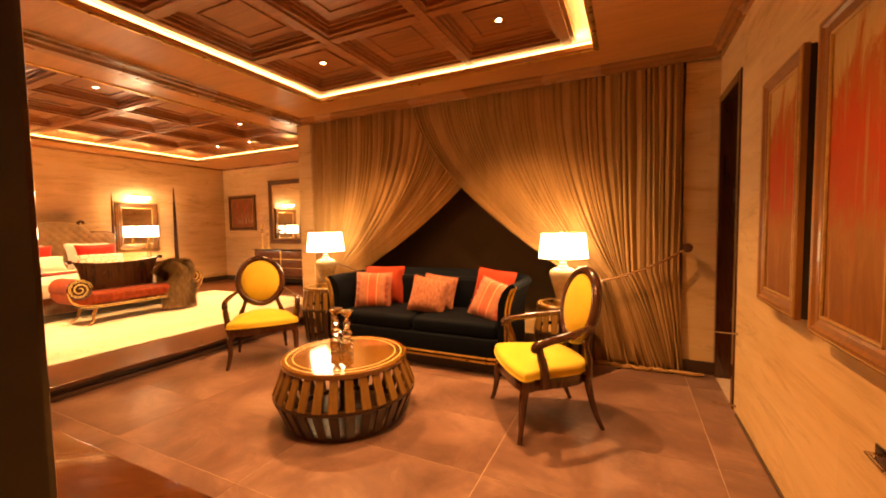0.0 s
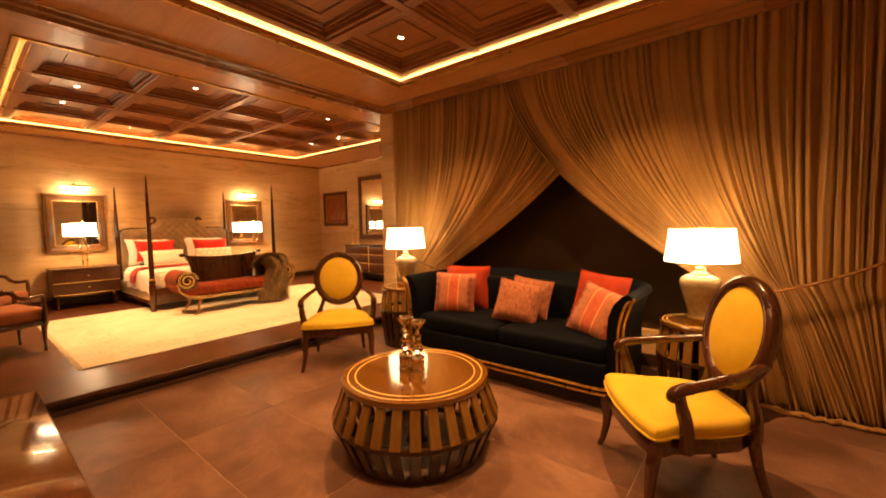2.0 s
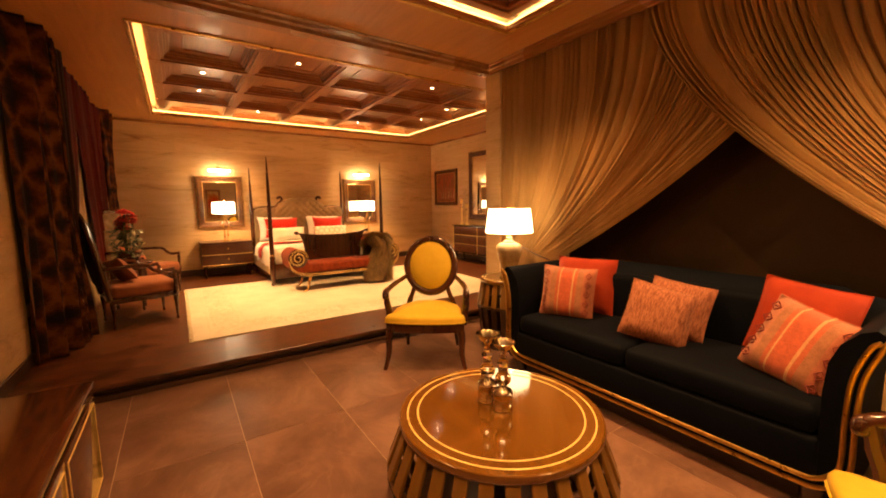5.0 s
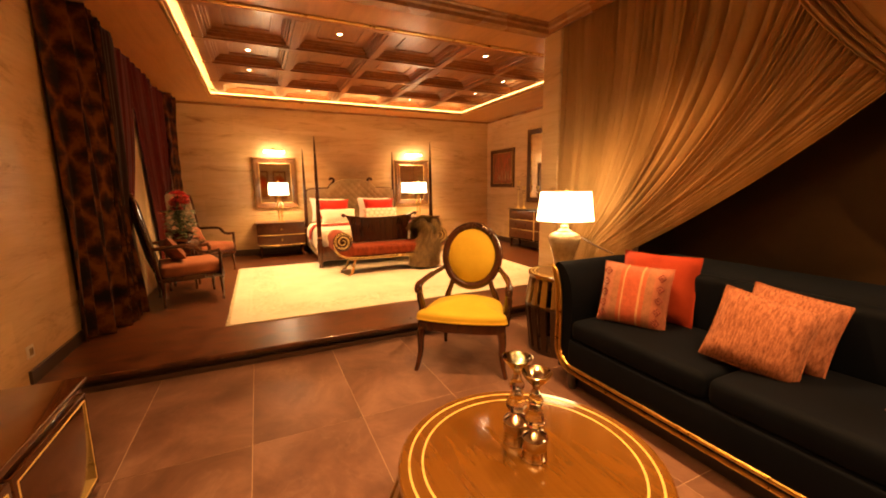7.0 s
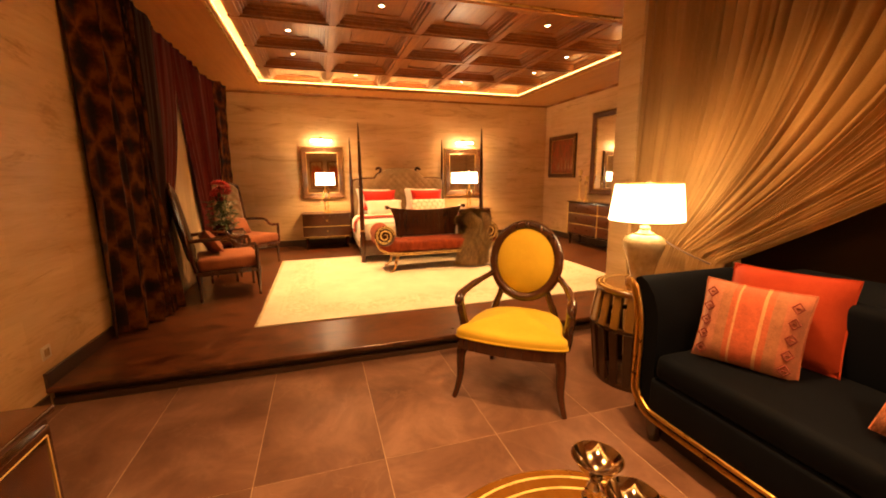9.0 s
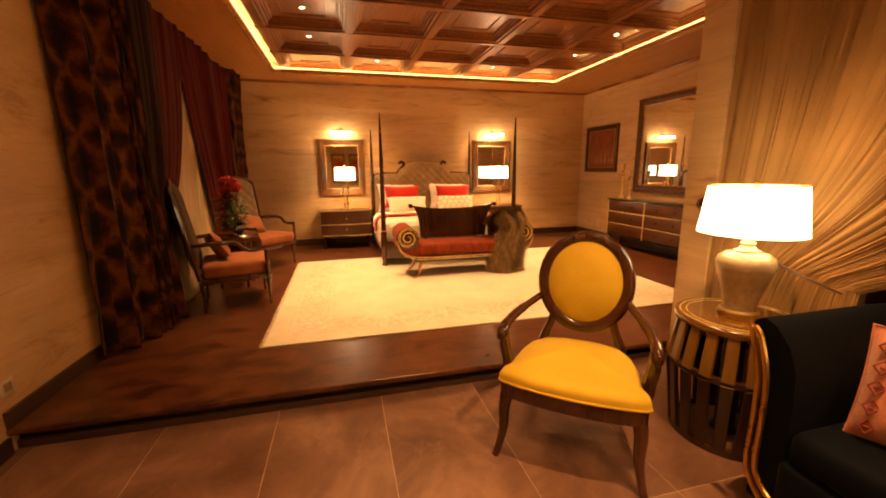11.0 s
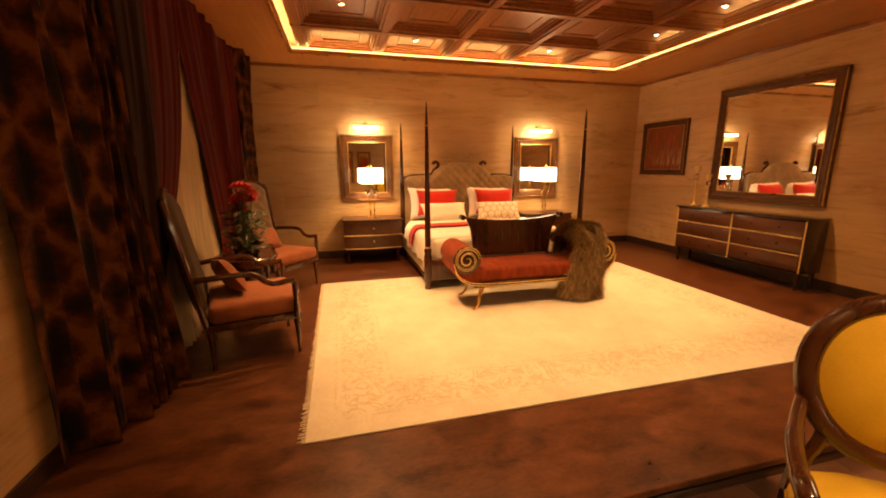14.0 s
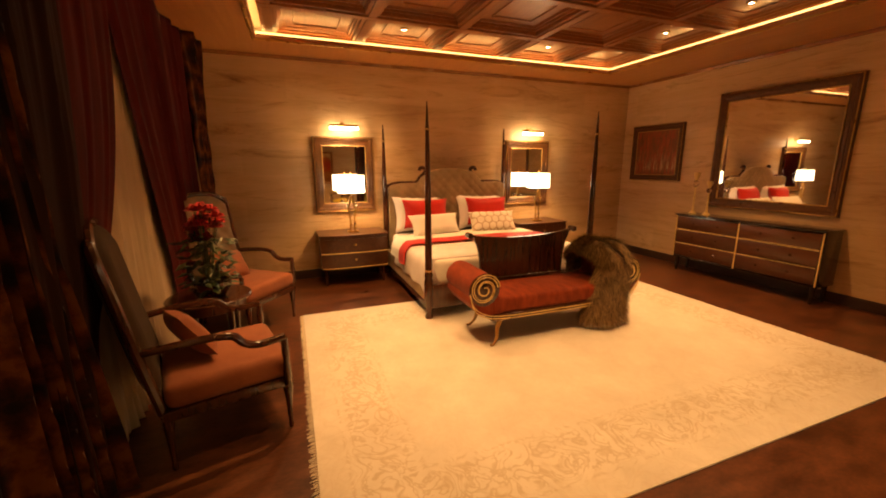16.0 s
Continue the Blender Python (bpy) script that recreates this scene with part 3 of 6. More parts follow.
def tile(x0, x1, y0, y1):
    bm = bmesh.new()
    box(bm, -(x1 - x0) / 2 + 0.002, (x1 - x0) / 2 - 0.002, -(y1 - y0) / 2 + 0.002, (y1 - y0) / 2 - 0.002, -0.012, 0.0)
    ob = link("tile", bm, M_TILE)
    ob.location = ((x0 + x1) / 2, (y0 + y1) / 2, 0)
    ob.parent = sub
    return ob


xs = [EDGE - 0.07] + [v for v in (-2.95 + TX * k for k in range(-1, 5)) if EDGE < v < XR] + [XR]
ys = [-1.6] + [v for v in (1.88 + TY * k for k in range(-6, 7)) if -1.5 < v < YS] + [YS]
for a0, a1 in zip(xs, xs[1:]):
    for b0, b1 in zip(ys, ys[1:]):
        tile(a0, a1, b0, b1)

# ---- lounge ----
def hanging(name, label, top, tie, foot, y, z_top, z_tie, z_foot, folds, amp, mat, thing_ob, power=1.65, nu=260, nv=56, seed=0, depth_foot=0.0):
    """A gathered cloth: every strand runs from its top place to its place in the tie and on to the floor."""
    def f(u, v):
        z = z_top + (z_foot - z_top) * v
        zt = z_tie(u) if callable(z_tie) else z_tie
        if z >= zt:
            s = (z_top - z) / (z_top - zt)
            x = top(u) + (tie(u) - top(u)) * s ** (power(u) if callable(power) else power)
            a = (1 - 0.45 * s) * (min(1, 0.2 + 5 * u) if callable(y) else 1)
        else:
            s = (zt - z) / (zt - z_foot)
            x = tie(u) + (foot(u) - tie(u)) * s ** 0.8
            a = 0.55 + 0.5 * s
        # pleats of uneven width: rounded ridges, narrow valleys, a second set that comes and goes
        ph = folds * u + 2.6 * noise.noise((u * folds * 0.16 + seed, 0.3, 0)) + 0.9 * noise.noise((u * folds * 0.45 + seed, v * 0.5, 5)) + 0.25 * noise.noise((u * 9, v * 2 + seed, 4))
        size = 0.75 + 0.85 * noise.noise((u * folds * 0.42 + seed * 3, v * 0.9, 7))
        ridge = 1.0 - 2.0 * (1.0 - abs(math.sin(math.pi * ph))) ** 1.3
        w = size * -ridge + 0.28 * math.sin(4.7 * math.pi * ph + 1.3) * (0.5 + noise.noise((u * 12, v * 1.5, seed))) + 0.7 * noise.noise((u * folds * 0.3 + seed, v * 1.3, 2))
        kick = depth_foot * max(0, v - 0.9) * 10
        return (x + 0.22 * amp * a * math.cos(2 * math.pi * ph), (y(u) if callable(y) else y) + amp * a * w + kick * noise.noise((u * folds, 1, seed)), z)
    bm = bmesh.new()
    grid(bm, nu, nv, f)
    return thicken(part(name, bm, mat, thing_ob, label))


def lerp(a, b, t):
    return a + (b - a) * t


cur = thing("sheer_curtain", "tall taupe sheer curtain swept aside and tied with a cord", "curtain", group="sofa curtains")
hanging("drop", "", lambda u: lerp(-2.15, 0.72, u), lambda u: lerp(-0.22, 0.26, u / 0.82) if u < 0.82 else lerp(0.26, 0.72, (u - 0.82) / 0.18),
        lambda u: lerp(-0.12, 0.76, u), 4.76, CEIL - 0.005, lambda u: lerp(0.86, 0.95, u), 0.004, 46, 0.0215, M_CURTAIN, cur, power=lambda u: lerp(1.65, 2.3, min(1, 1.6 * u)), seed=3, nu=560, depth_foot=0.12)
bm = bmesh.new()
tube(bm, curve_pts([(0.775, 4.70, 1.20), (0.55, 4.66, 1.06), (0.25, 4.65, 0.93), (0.0, 4.66, 0.86), (-0.2, 4.70, 0.86)], 30), 0.011, 6)
part("tieback_cord", bm, M_CROWN, cur, "twisted brown-gold cord")
for k in range(4):
    bm = bmesh.new()
    x0 = -0.1 + 0.24 * k
    pts = [(x0 + 0.30 * i / 12, 4.70 - 0.035 * k % 0.05 + 0.035 * noise.noise((i * 0.5, k * 3.1, 2)), 0.012 + 0.012 * noise.noise((i * 0.7, k * 1.7, 9)) + 0.008) for i in range(13)]
    tube(bm, pts, [0.014 + 0.010 * math.sin(math.pi * i / 12) + 0.006 * noise.noise((i * 0.9, k, 5)) for i in range(13)], 8, 0.8)
    part("pooled_hem", bm, M_CURTAIN, cur, "crumpled hem lying on the floor")
bm = bmesh.new()
lathe(bm, [(0.012, 0.0), (0.03, 0.004), (0.045, 0.03), (0.04, 0.055), (0.02, 0.065)], 20)
bm.transform(pose(0.775, 4.72, 1.20, 90, 0, 0))
tube(bm, [(0.775, 4.72, 1.2), (0.775, YN - 0.001, 1.2)], 0.012, 8)
part("wall_knob", bm, M_MAHOGANY, cur, "dark turned wall knob")
cur2 = thing("sheer_curtain", "tall taupe sheer curtain gathered behind the lamp and tied", "curtain", group="sofa curtains")
hanging("drop", "", lambda u: lerp(-3.95, -0.77, u), lambda u: lerp(-3.93, -3.58, u / 0.16) if u < 0.16 else lerp(-3.58, -3.0, ((u - 0.16) / 0.84) ** 0.8), lambda u: lerp(-3.93, -3.05, u), 4.79, CEIL - 0.005,
        lambda u: lerp(1.0, 0.85, u), 0.004, 46, 0.0235, M_CURTAIN, cur2, power=lambda u: lerp(2.7, 1.65, u ** 1.5), seed=11, nu=560, depth_foot=0.1)
bm = bmesh.new()
tube(bm, curve_pts([(-3.86, 4.69, 1.22), (-3.5, 4.62, 1.05), (-3.2, 4.63, 0.93), (-3.0, 4.68, 0.86)], 24), 0.006, 6)
part("tieback_cord", bm, M_DRESSER, cur2, "twisted brown cord")
bm = bmesh.new()
lathe(bm, [(0.012, 0.0), (0.03, 0.004), (0.045, 0.03), (0.04, 0.055), (0.02, 0.065)], 20)
bm.transform(pose(-3.86, 4.758, 1.23, 90, 0, 0))
part("wall_knob", bm, M_MAHOGANY, cur2, "dark turned wall knob")


def sofa():
    s = thing("sofa", "charcoal velvet sofa with flared arms and double gilt piping", "sofa", pose(-1.735, 4.32, 0) @ Matrix.Diagonal((0.93, 1, 1, 1)))
    prof = [(-0.06, 0.30), (-0.06, 0.60), (-0.05, 0.72), (-0.015, 0.81), (0.045, 0.875), (0.095, 0.895), (0.13, 0.875), (0.138, 0.84), (0.105, 0.80),
            (0.075, 0.70), (0.06, 0.55), (0.06, 0.13), (-0.06, 0.13)]
    path = [(-1.05, -0.40), (-1.05, -0.2), (-1.05, 0.0), (-1.05, 0.16)]
    for k in range(1, 7):
        a = math.pi - k * math.pi / 12
        path.append((-0.87 + 0.18 * math.cos(a), 0.18 + 0.18 * math.sin(a)))
    path += [(-0.5, 0.36), (0, 0.36), (0.5, 0.36)]
    path += [(-x, y) for x, y in path[9::-1]]
    bm = bmesh.new()
    rings = []
    for i, p in enumerate(path):
        a, b = path[max(i - 1, 0)], path[min(i + 1, len(path) - 1)]
        d = Vector((b[0] - a[0], b[1] - a[1])).normalized()
        nrm = Vector((-d.y, d.x))
        lift = 0.03 if abs(p[0]) < 0.9 else 0.0
        rings.append([bm.verts.new((p[0] + nrm.x * o, p[1] + nrm.y * o, z + (lift if z > 0.5 else 0))) for o, z in prof])
    k = len(prof)
    for a, b in zip(rings, rings[1:]):
        for i in range(k):
            bm.faces.new((a[i], a[(i + 1) % k], b[(i + 1) % k], b[i]))
    bm.faces.new(rings[0][::-1])
    bm.faces.new(rings[-1])
    part("arms_and_back", bm, M_VELVET, s)
    part("seat_base", rbox(-1.0, 1.0, -0.42, 0.31, 0.13, 0.37, 0.025, 3), M_VELVET, s)
    for x0, x1 in ((-0.985, -0.003), (0.003, 0.985)):
        bm = rbox(x0, x1, -0.415, 0.30, 0.365, 0.505, 0.045, 4)
        bmesh.ops.subdivide_edges(bm, edges=[e for e in bm.edges if e.calc_length() > 0.3], cuts=6, use_grid_fill=True)
        for v in bm.verts:
            if v.co.z > 0.45:
                v.co.z += 0.018 * math.cos((v.co.x - (x0 + x1) / 2) / (x1 - x0) * 2.6) * math.cos((v.co.y + 0.05) * 3)
        part("seat_cushion", bm, M_VELVET, s)
    part("back_cushion", rbox(-0.97, 0.97, 0.18, 0.30, 0.48, 0.86, 0.05, 4), M_VELVET, s)
    for off, z in ((0.0, 0.142), (0.034, 0.18)):
        half = [(-1.19 + off * 0.8, 0.875 - off * 0.6), (-1.165 + off, 0.82), (-1.122 + off, 0.68), (-1.112 + off, 0.5), (-1.112 + off, 0.3),
                (-1.09 + off, 0.225 + off * 0.5), (-1.02 + off * 0.6, 0.158 + off), (-0.9, z), (-0.5, z)]
        full = half + [(0, z)] + [(-x, zz) for x, zz in half[::-1]]
        bm = bmesh.new()
        tube(bm, curve_pts([(x, -0.424, zz) for x, zz in full], 90), 0.0115, 8)
        part("gilt_piping", bm, M_GOLD, s, "gilt piping")
    # added dark box that stands for the shadow between sofa base and floor
    part("plinth", rbox(-1.02, 1.02, -0.36, 0.40, 0.02, 0.14, 0.005), M_DARK, s)
    for x in (-0.98, 0.98):
        for y in (-0.37, 0.39):
            bm = bmesh.new()
            lathe(bm, [(0.03, 0.0), (0.045, 0.06), (0.05, 0.132)], 14, x, y)
            part("foot", bm, M_BLACKWOOD, s)
    return s


sofa()

M_PATTERN = striped("kilim_cushion", (0.5, 0.1, 0.05), [(0.0, (0.62, 0.17, 0.10)), (0.07, (0.60, 0.22, 0.14)), (0.26, (0.50, 0.20, 0.11)), (0.34, (0.66, 0.15, 0.07)),
                    (0.385, (0.78, 0.42, 0.22)), (0.405, (0.66, 0.13, 0.06)), (0.585, (0.78, 0.42, 0.22)), (0.61, (0.66, 0.15, 0.07)), (0.66, (0.50, 0.20, 0.11)), (0.75, (0.62, 0.20, 0.12))],
                    "X", (0.5, 0.5))
M_REDORANGE = cloth("vermilion_velvet", (0.27, 0.028, 0.012), (0.38, 0.050, 0.020), size=7, rough=0.75, sheen=0.05)
M_SALMON = cloth("salmon_chenille", (0.11, 0.034, 0.018), (0.50, 0.205, 0.125), size=46, weave=150, rough=0.95, relief=0.6, stretch=(2.6, 1, 0.55))
M_MOTIF = cloth("motif_thread", (0.16, 0.03, 0.03), (0.26, 0.05, 0.04), size=20)


def scatter_cushion(label, mat, w, h, t, x, y, z, tilt, yaw, roll, motif=False):
    c = thing("cushion", label, "cushion", pose(x, y, z, tilt, roll, yaw), "sofa cushions")
    bm = bmesh.new()
    cushion(bm, w, h, t)
    part("cover", bm, mat, c)
    bm = bmesh.new()
    pts = [(w / 2 * u * (1 - 0.05 * (1 - v * v)), 0, h / 2 * v * (1 - 0.05 * (1 - u * u))) for u, v in
           [(-1 + i / 8, -1) for i in range(16)] + [(1, -1 + i / 8) for i in range(16)] + [(1 - i / 8, 1) for i in range(16)] + [(-1, 1 - i / 8) for i in range(16)]]
    tube(bm, pts, 0.005, 6, closed=True)
    part("piping", bm, mat, c)
    if motif:
        for sx in (-1, 1):
            for k in range(5):
                zc = -h * 0.34 + k * h * 0.17
                bm = bmesh.new()
                xc = sx * w * 0.385
                yy = -t / 2 * (max(0, (1 - (2 * xc / w) ** 4) * (1 - (2 * zc / h) ** 4))) ** 0.6 - 0.006
                d = 0.021
                tube(bm, [(xc - d, yy, zc), (xc, yy, zc + d * 1.15), (xc + d, yy + 0.004, zc), (xc, yy, zc - d * 1.15)], 0.0042, 5, closed=True)
                tube(bm, [(xc - d * 0.3, yy, zc), (xc + d * 0.3, yy, zc)], 0.004, 5)
                part("lozenge", bm, M_MOTIF, c, "stitched dark red lozenge")
    return c


scatter_cushion("plain vermilion velvet cushion leaning on the sofa back", M_REDORANGE, 0.49, 0.45, 0.19, -2.41, 4.44, 0.74, -14, 16, 0)
scatter_cushion("woven orange-red cushion with stripes and stitched lozenges", M_PATTERN, 0.42, 0.42, 0.19, -2.41, 4.22, 0.70, -13, 24, 2, True)
scatter_cushion("salmon chenille cushion tipped behind another", M_SALMON, 0.38, 0.37, 0.17, -1.64, 4.38, 0.705, -18, 10, 8)
scatter_cushion("salmon chenille cushion tipped on the sofa seat", M_SALMON, 0.40, 0.385, 0.18, -1.68, 4.21, 0.685, -20, 18, 11)
scatter_cushion("plain vermilion velvet cushion leaning in the corner", M_REDORANGE, 0.46, 0.45, 0.19, -1.02, 4.44, 0.745, -16, -12, 5)
scatter_cushion("woven orange-red cushion tipped against the arm", M_PATTERN, 0.41, 0.42, 0.19, -0.96, 4.19, 0.68, -22, -18, 14, True)

M_AMBER = wood("amber_lacquer", (0.12, 0.048, 0.007), (0.18, 0.078, 0.013), rough=0.05, coat=1.0, along="x", grain=5)
M_AMBER.node_tree.nodes["Principled BSDF"].inputs["Coat IOR"].default_value = 1.85
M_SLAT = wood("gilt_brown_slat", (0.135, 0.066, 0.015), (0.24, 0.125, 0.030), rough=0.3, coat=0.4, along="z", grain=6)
# slat wood darkened in colour for the shade on the drum's lower half
M_SLATSHADE = wood("shaded_slat", (0.024, 0.010, 0.004), (0.052, 0.022, 0.008), rough=0.34, coat=0.2, along="z", grain=6)
M_INLAY = surface("brass_inlay", (0.72, 0.52, 0.18), (0.86, 0.66, 0.27), rough=0.3, metal=0.25, relief=0.0)


def slat_mesh(r0, z0, r1, z1, w0, w1, d):
    bm = bmesh.new()
    lo, hi = [], []
    for r, z, w, ring in ((r0, z0, w0, lo), (r1, z1, w1, hi)):
        for dr, s in ((0, -1), (0, 1), (-d, 1), (-d, -1)):
            ring.append(bm.verts.new((r + dr, s * w / 2, z)))
    for i in range(4):
        bm.faces.new((lo[i], lo[(i + 1) % 4], hi[(i + 1) % 4], hi[i]))
    bm.faces.new(lo[::-1])
    bm.faces.new(hi)
    bmesh.ops.bevel(bm, geom=bm.edges[:], offset=0.003, segments=1, affect="EDGES")
    bmesh.ops.recalc_face_normals(bm, faces=bm.faces)
    me = bpy.data.meshes.new("slat")
    bm.to_mesh(me)
    bm.free()
    return me


def drum(name, label, category, m, rt, rb, rf, h, zb, n, group=""):
    """A round table whose slats swell to a belt and draw in to the foot."""
    d = thing(name, label, category, m, group)
    bm = bmesh.new()
    lathe(bm, [(rt - 0.02, h - 0.042), (rt - 0.002, h - 0.036), (rt + 0.004, h - 0.018), (rt, h - 0.004), (rt - 0.006, h), (rt - 0.009, h), (rt - 0.014, h), (0.001, h)], 64)
    top = part("tabletop", bm, M_AMBER, d, "glossy amber lacquer top with brass rings")
    for r in (rt * 0.92, rt * 0.82):
        bm = bmesh.new()
        lathe(bm, [(r - 0.004, h - 0.001), (r - 0.004, h + 0.0012), (r + 0.004, h + 0.0012), (r + 0.004, h - 0.001)], 64, caps=False)
        part("inlay_ring", bm, M_INLAY, top, "brass inlay ring")
    for nm, z0, z1, r, mt in (("belt", zb - 0.016, zb + 0.016, rb - 0.007, M_SLATSHADE), ("foot_ring", 0.0, 0.035, rf, M_SLATSHADE)):
        bm = bmesh.new()
        lathe(bm, [(r - 0.03, z0), (r - 0.002, z0), (r, z0 + 0.004), (r, z1 - 0.004), (r - 0.002, z1), (r - 0.03, z1), (r - 0.03, z0)], 56, caps=False)
        part(nm, bm, mt, d)
    bm = bmesh.new()
    lathe(bm, [(0.07, 0.012), (0.05, 0.05), (0.05, h - 0.09), (rt * 0.7, h - 0.045), (rt * 0.7, h - 0.04)], 28)
    part("pedestal", bm, M_DARK, d, "dark pedestal inside the slats")
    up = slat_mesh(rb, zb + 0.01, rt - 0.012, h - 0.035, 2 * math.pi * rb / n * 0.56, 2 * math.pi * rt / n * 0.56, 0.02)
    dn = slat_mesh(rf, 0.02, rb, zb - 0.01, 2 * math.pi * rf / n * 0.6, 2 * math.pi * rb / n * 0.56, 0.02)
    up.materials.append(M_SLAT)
    dn.materials.append(M_SLATSHADE)
    for i in range(n):
        for me in (up, dn):
            o = new("slat", me)
            o.parent = d
            o.matrix_basis = pose(0, 0, 0, 0, 0, 360 * i / n)
    return d


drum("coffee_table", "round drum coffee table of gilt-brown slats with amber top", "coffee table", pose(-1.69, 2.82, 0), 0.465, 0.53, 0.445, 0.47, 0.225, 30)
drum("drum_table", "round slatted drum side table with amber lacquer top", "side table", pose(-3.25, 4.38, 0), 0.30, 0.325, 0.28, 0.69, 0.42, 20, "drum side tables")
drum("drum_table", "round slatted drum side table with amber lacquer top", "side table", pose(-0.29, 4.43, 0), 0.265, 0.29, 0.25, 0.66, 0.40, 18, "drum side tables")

M_CERAMIC = surface("crackled_ivory_glaze", (0.26, 0.16, 0.070), (0.56, 0.42, 0.24), size=9, fine=40, rough=0.16, relief=0.04, coat=0.4)


def table_lamp(x, y, z):
    t = thing("table_lamp", "ivory crackle-glazed urn lamp with a lit white drum shade", "table lamp", pose(x, y, z), "sofa lamps")
    bm = bmesh.new()
    lathe(bm, [(0.095, 0.0), (0.10, 0.012), (0.095, 0.03), (0.08, 0.04)], 32)
    part("plinth", bm, M_GOLD, t, "brass foot")
    bm = bmesh.new()
    lathe(bm, [(0.08, 0.035), (0.072, 0.06), (0.086, 0.12), (0.110, 0.20), (0.130, 0.26), (0.135, 0.295), (0.124, 0.325), (0.092, 0.345), (0.058, 0.352)], 36)
    part("urn", bm, M_CERAMIC, t)
    bm = bmesh.new()
    lathe(bm, [(0.058, 0.348), (0.062, 0.358), (0.045, 0.365), (0.03, 0.38), (0.036, 0.395), (0.02, 0.41), (0.012, 0.47), (0.012, 0.68), (0.018, 0.70), (0.004, 0.712)], 24)
    part("neck", bm, M_CERAMIC, t)
    bm = bmesh.new()
    lathe(bm, [(0.235, 0.445), (0.205, 0.692)], 48, caps=False)
    sh = part("shade", bm, M_SHADE, t, "lit white fabric drum shade")
    thicken(sh, 0.003)
    for r, zz in ((0.235, 0.445), (0.205, 0.692)):
        bm = bmesh.new()
        tube(bm, [(r * math.cos(a), r * math.sin(a), zz) for a in [2 * math.pi * k / 40 for k in range(40)]], 0.004, 5, closed=True)
        part("shade_ring", bm, M_GOLD, sh, "thin brass shade wire")
    bulb(x, y, z + 0.56, BULB)
    return t


table_lamp(-3.26, 4.38, 0.69)
table_lamp(-0.30, 4.44, 0.66)


def candle_holder(x, y, z, s):
    c = thing("candle_holder", "polished metal and crystal candle holder on the coffee table", "candle holder", pose(x, y, z), "candle holders")

    def turned(name, prof, mat, label="", seg=28):
        bm = bmesh.new()
        lathe(bm, [(r * s, h * s) for r, h in prof], seg)
        part(name, bm, mat, c, label, smooth=seg > 12)
    turned("base", [(0.044, 0), (0.046, 0.004), (0.043, 0.010), (0.043, 0.074), (0.046, 0.080), (0.040, 0.092), (0.020, 0.102), (0.014, 0.112)], M_CHROME)
    turned("crystal_ball", [(0.010, 0.108), (0.026, 0.118), (0.037, 0.138), (0.037, 0.150), (0.026, 0.170), (0.010, 0.180)], M_CRYSTAL, "faceted crystal ball", 10)
    turned("collar", [(0.012, 0.177), (0.024, 0.183), (0.024, 0.189), (0.012, 0.195)], M_CHROME)
    turned("crystal_ball", [(0.008, 0.192), (0.021, 0.200), (0.028, 0.216), (0.021, 0.232), (0.008, 0.240)], M_CRYSTAL, "small faceted crystal ball", 10)
    turned("cup", [(0.010, 0.237), (0.018, 0.246), (0.011, 0.258), (0.016, 0.272), (0.034, 0.288), (0.050, 0.312), (0.054, 0.318), (0.051, 0.319), (0.040, 0.304), (0.020, 0.288), (0.004, 0.284)], M_CHROME)


candle_holder(-1.68, 2.835, 0.4704, 1.02)
candle_holder(-1.785, 2.83, 0.4704, 1.06)


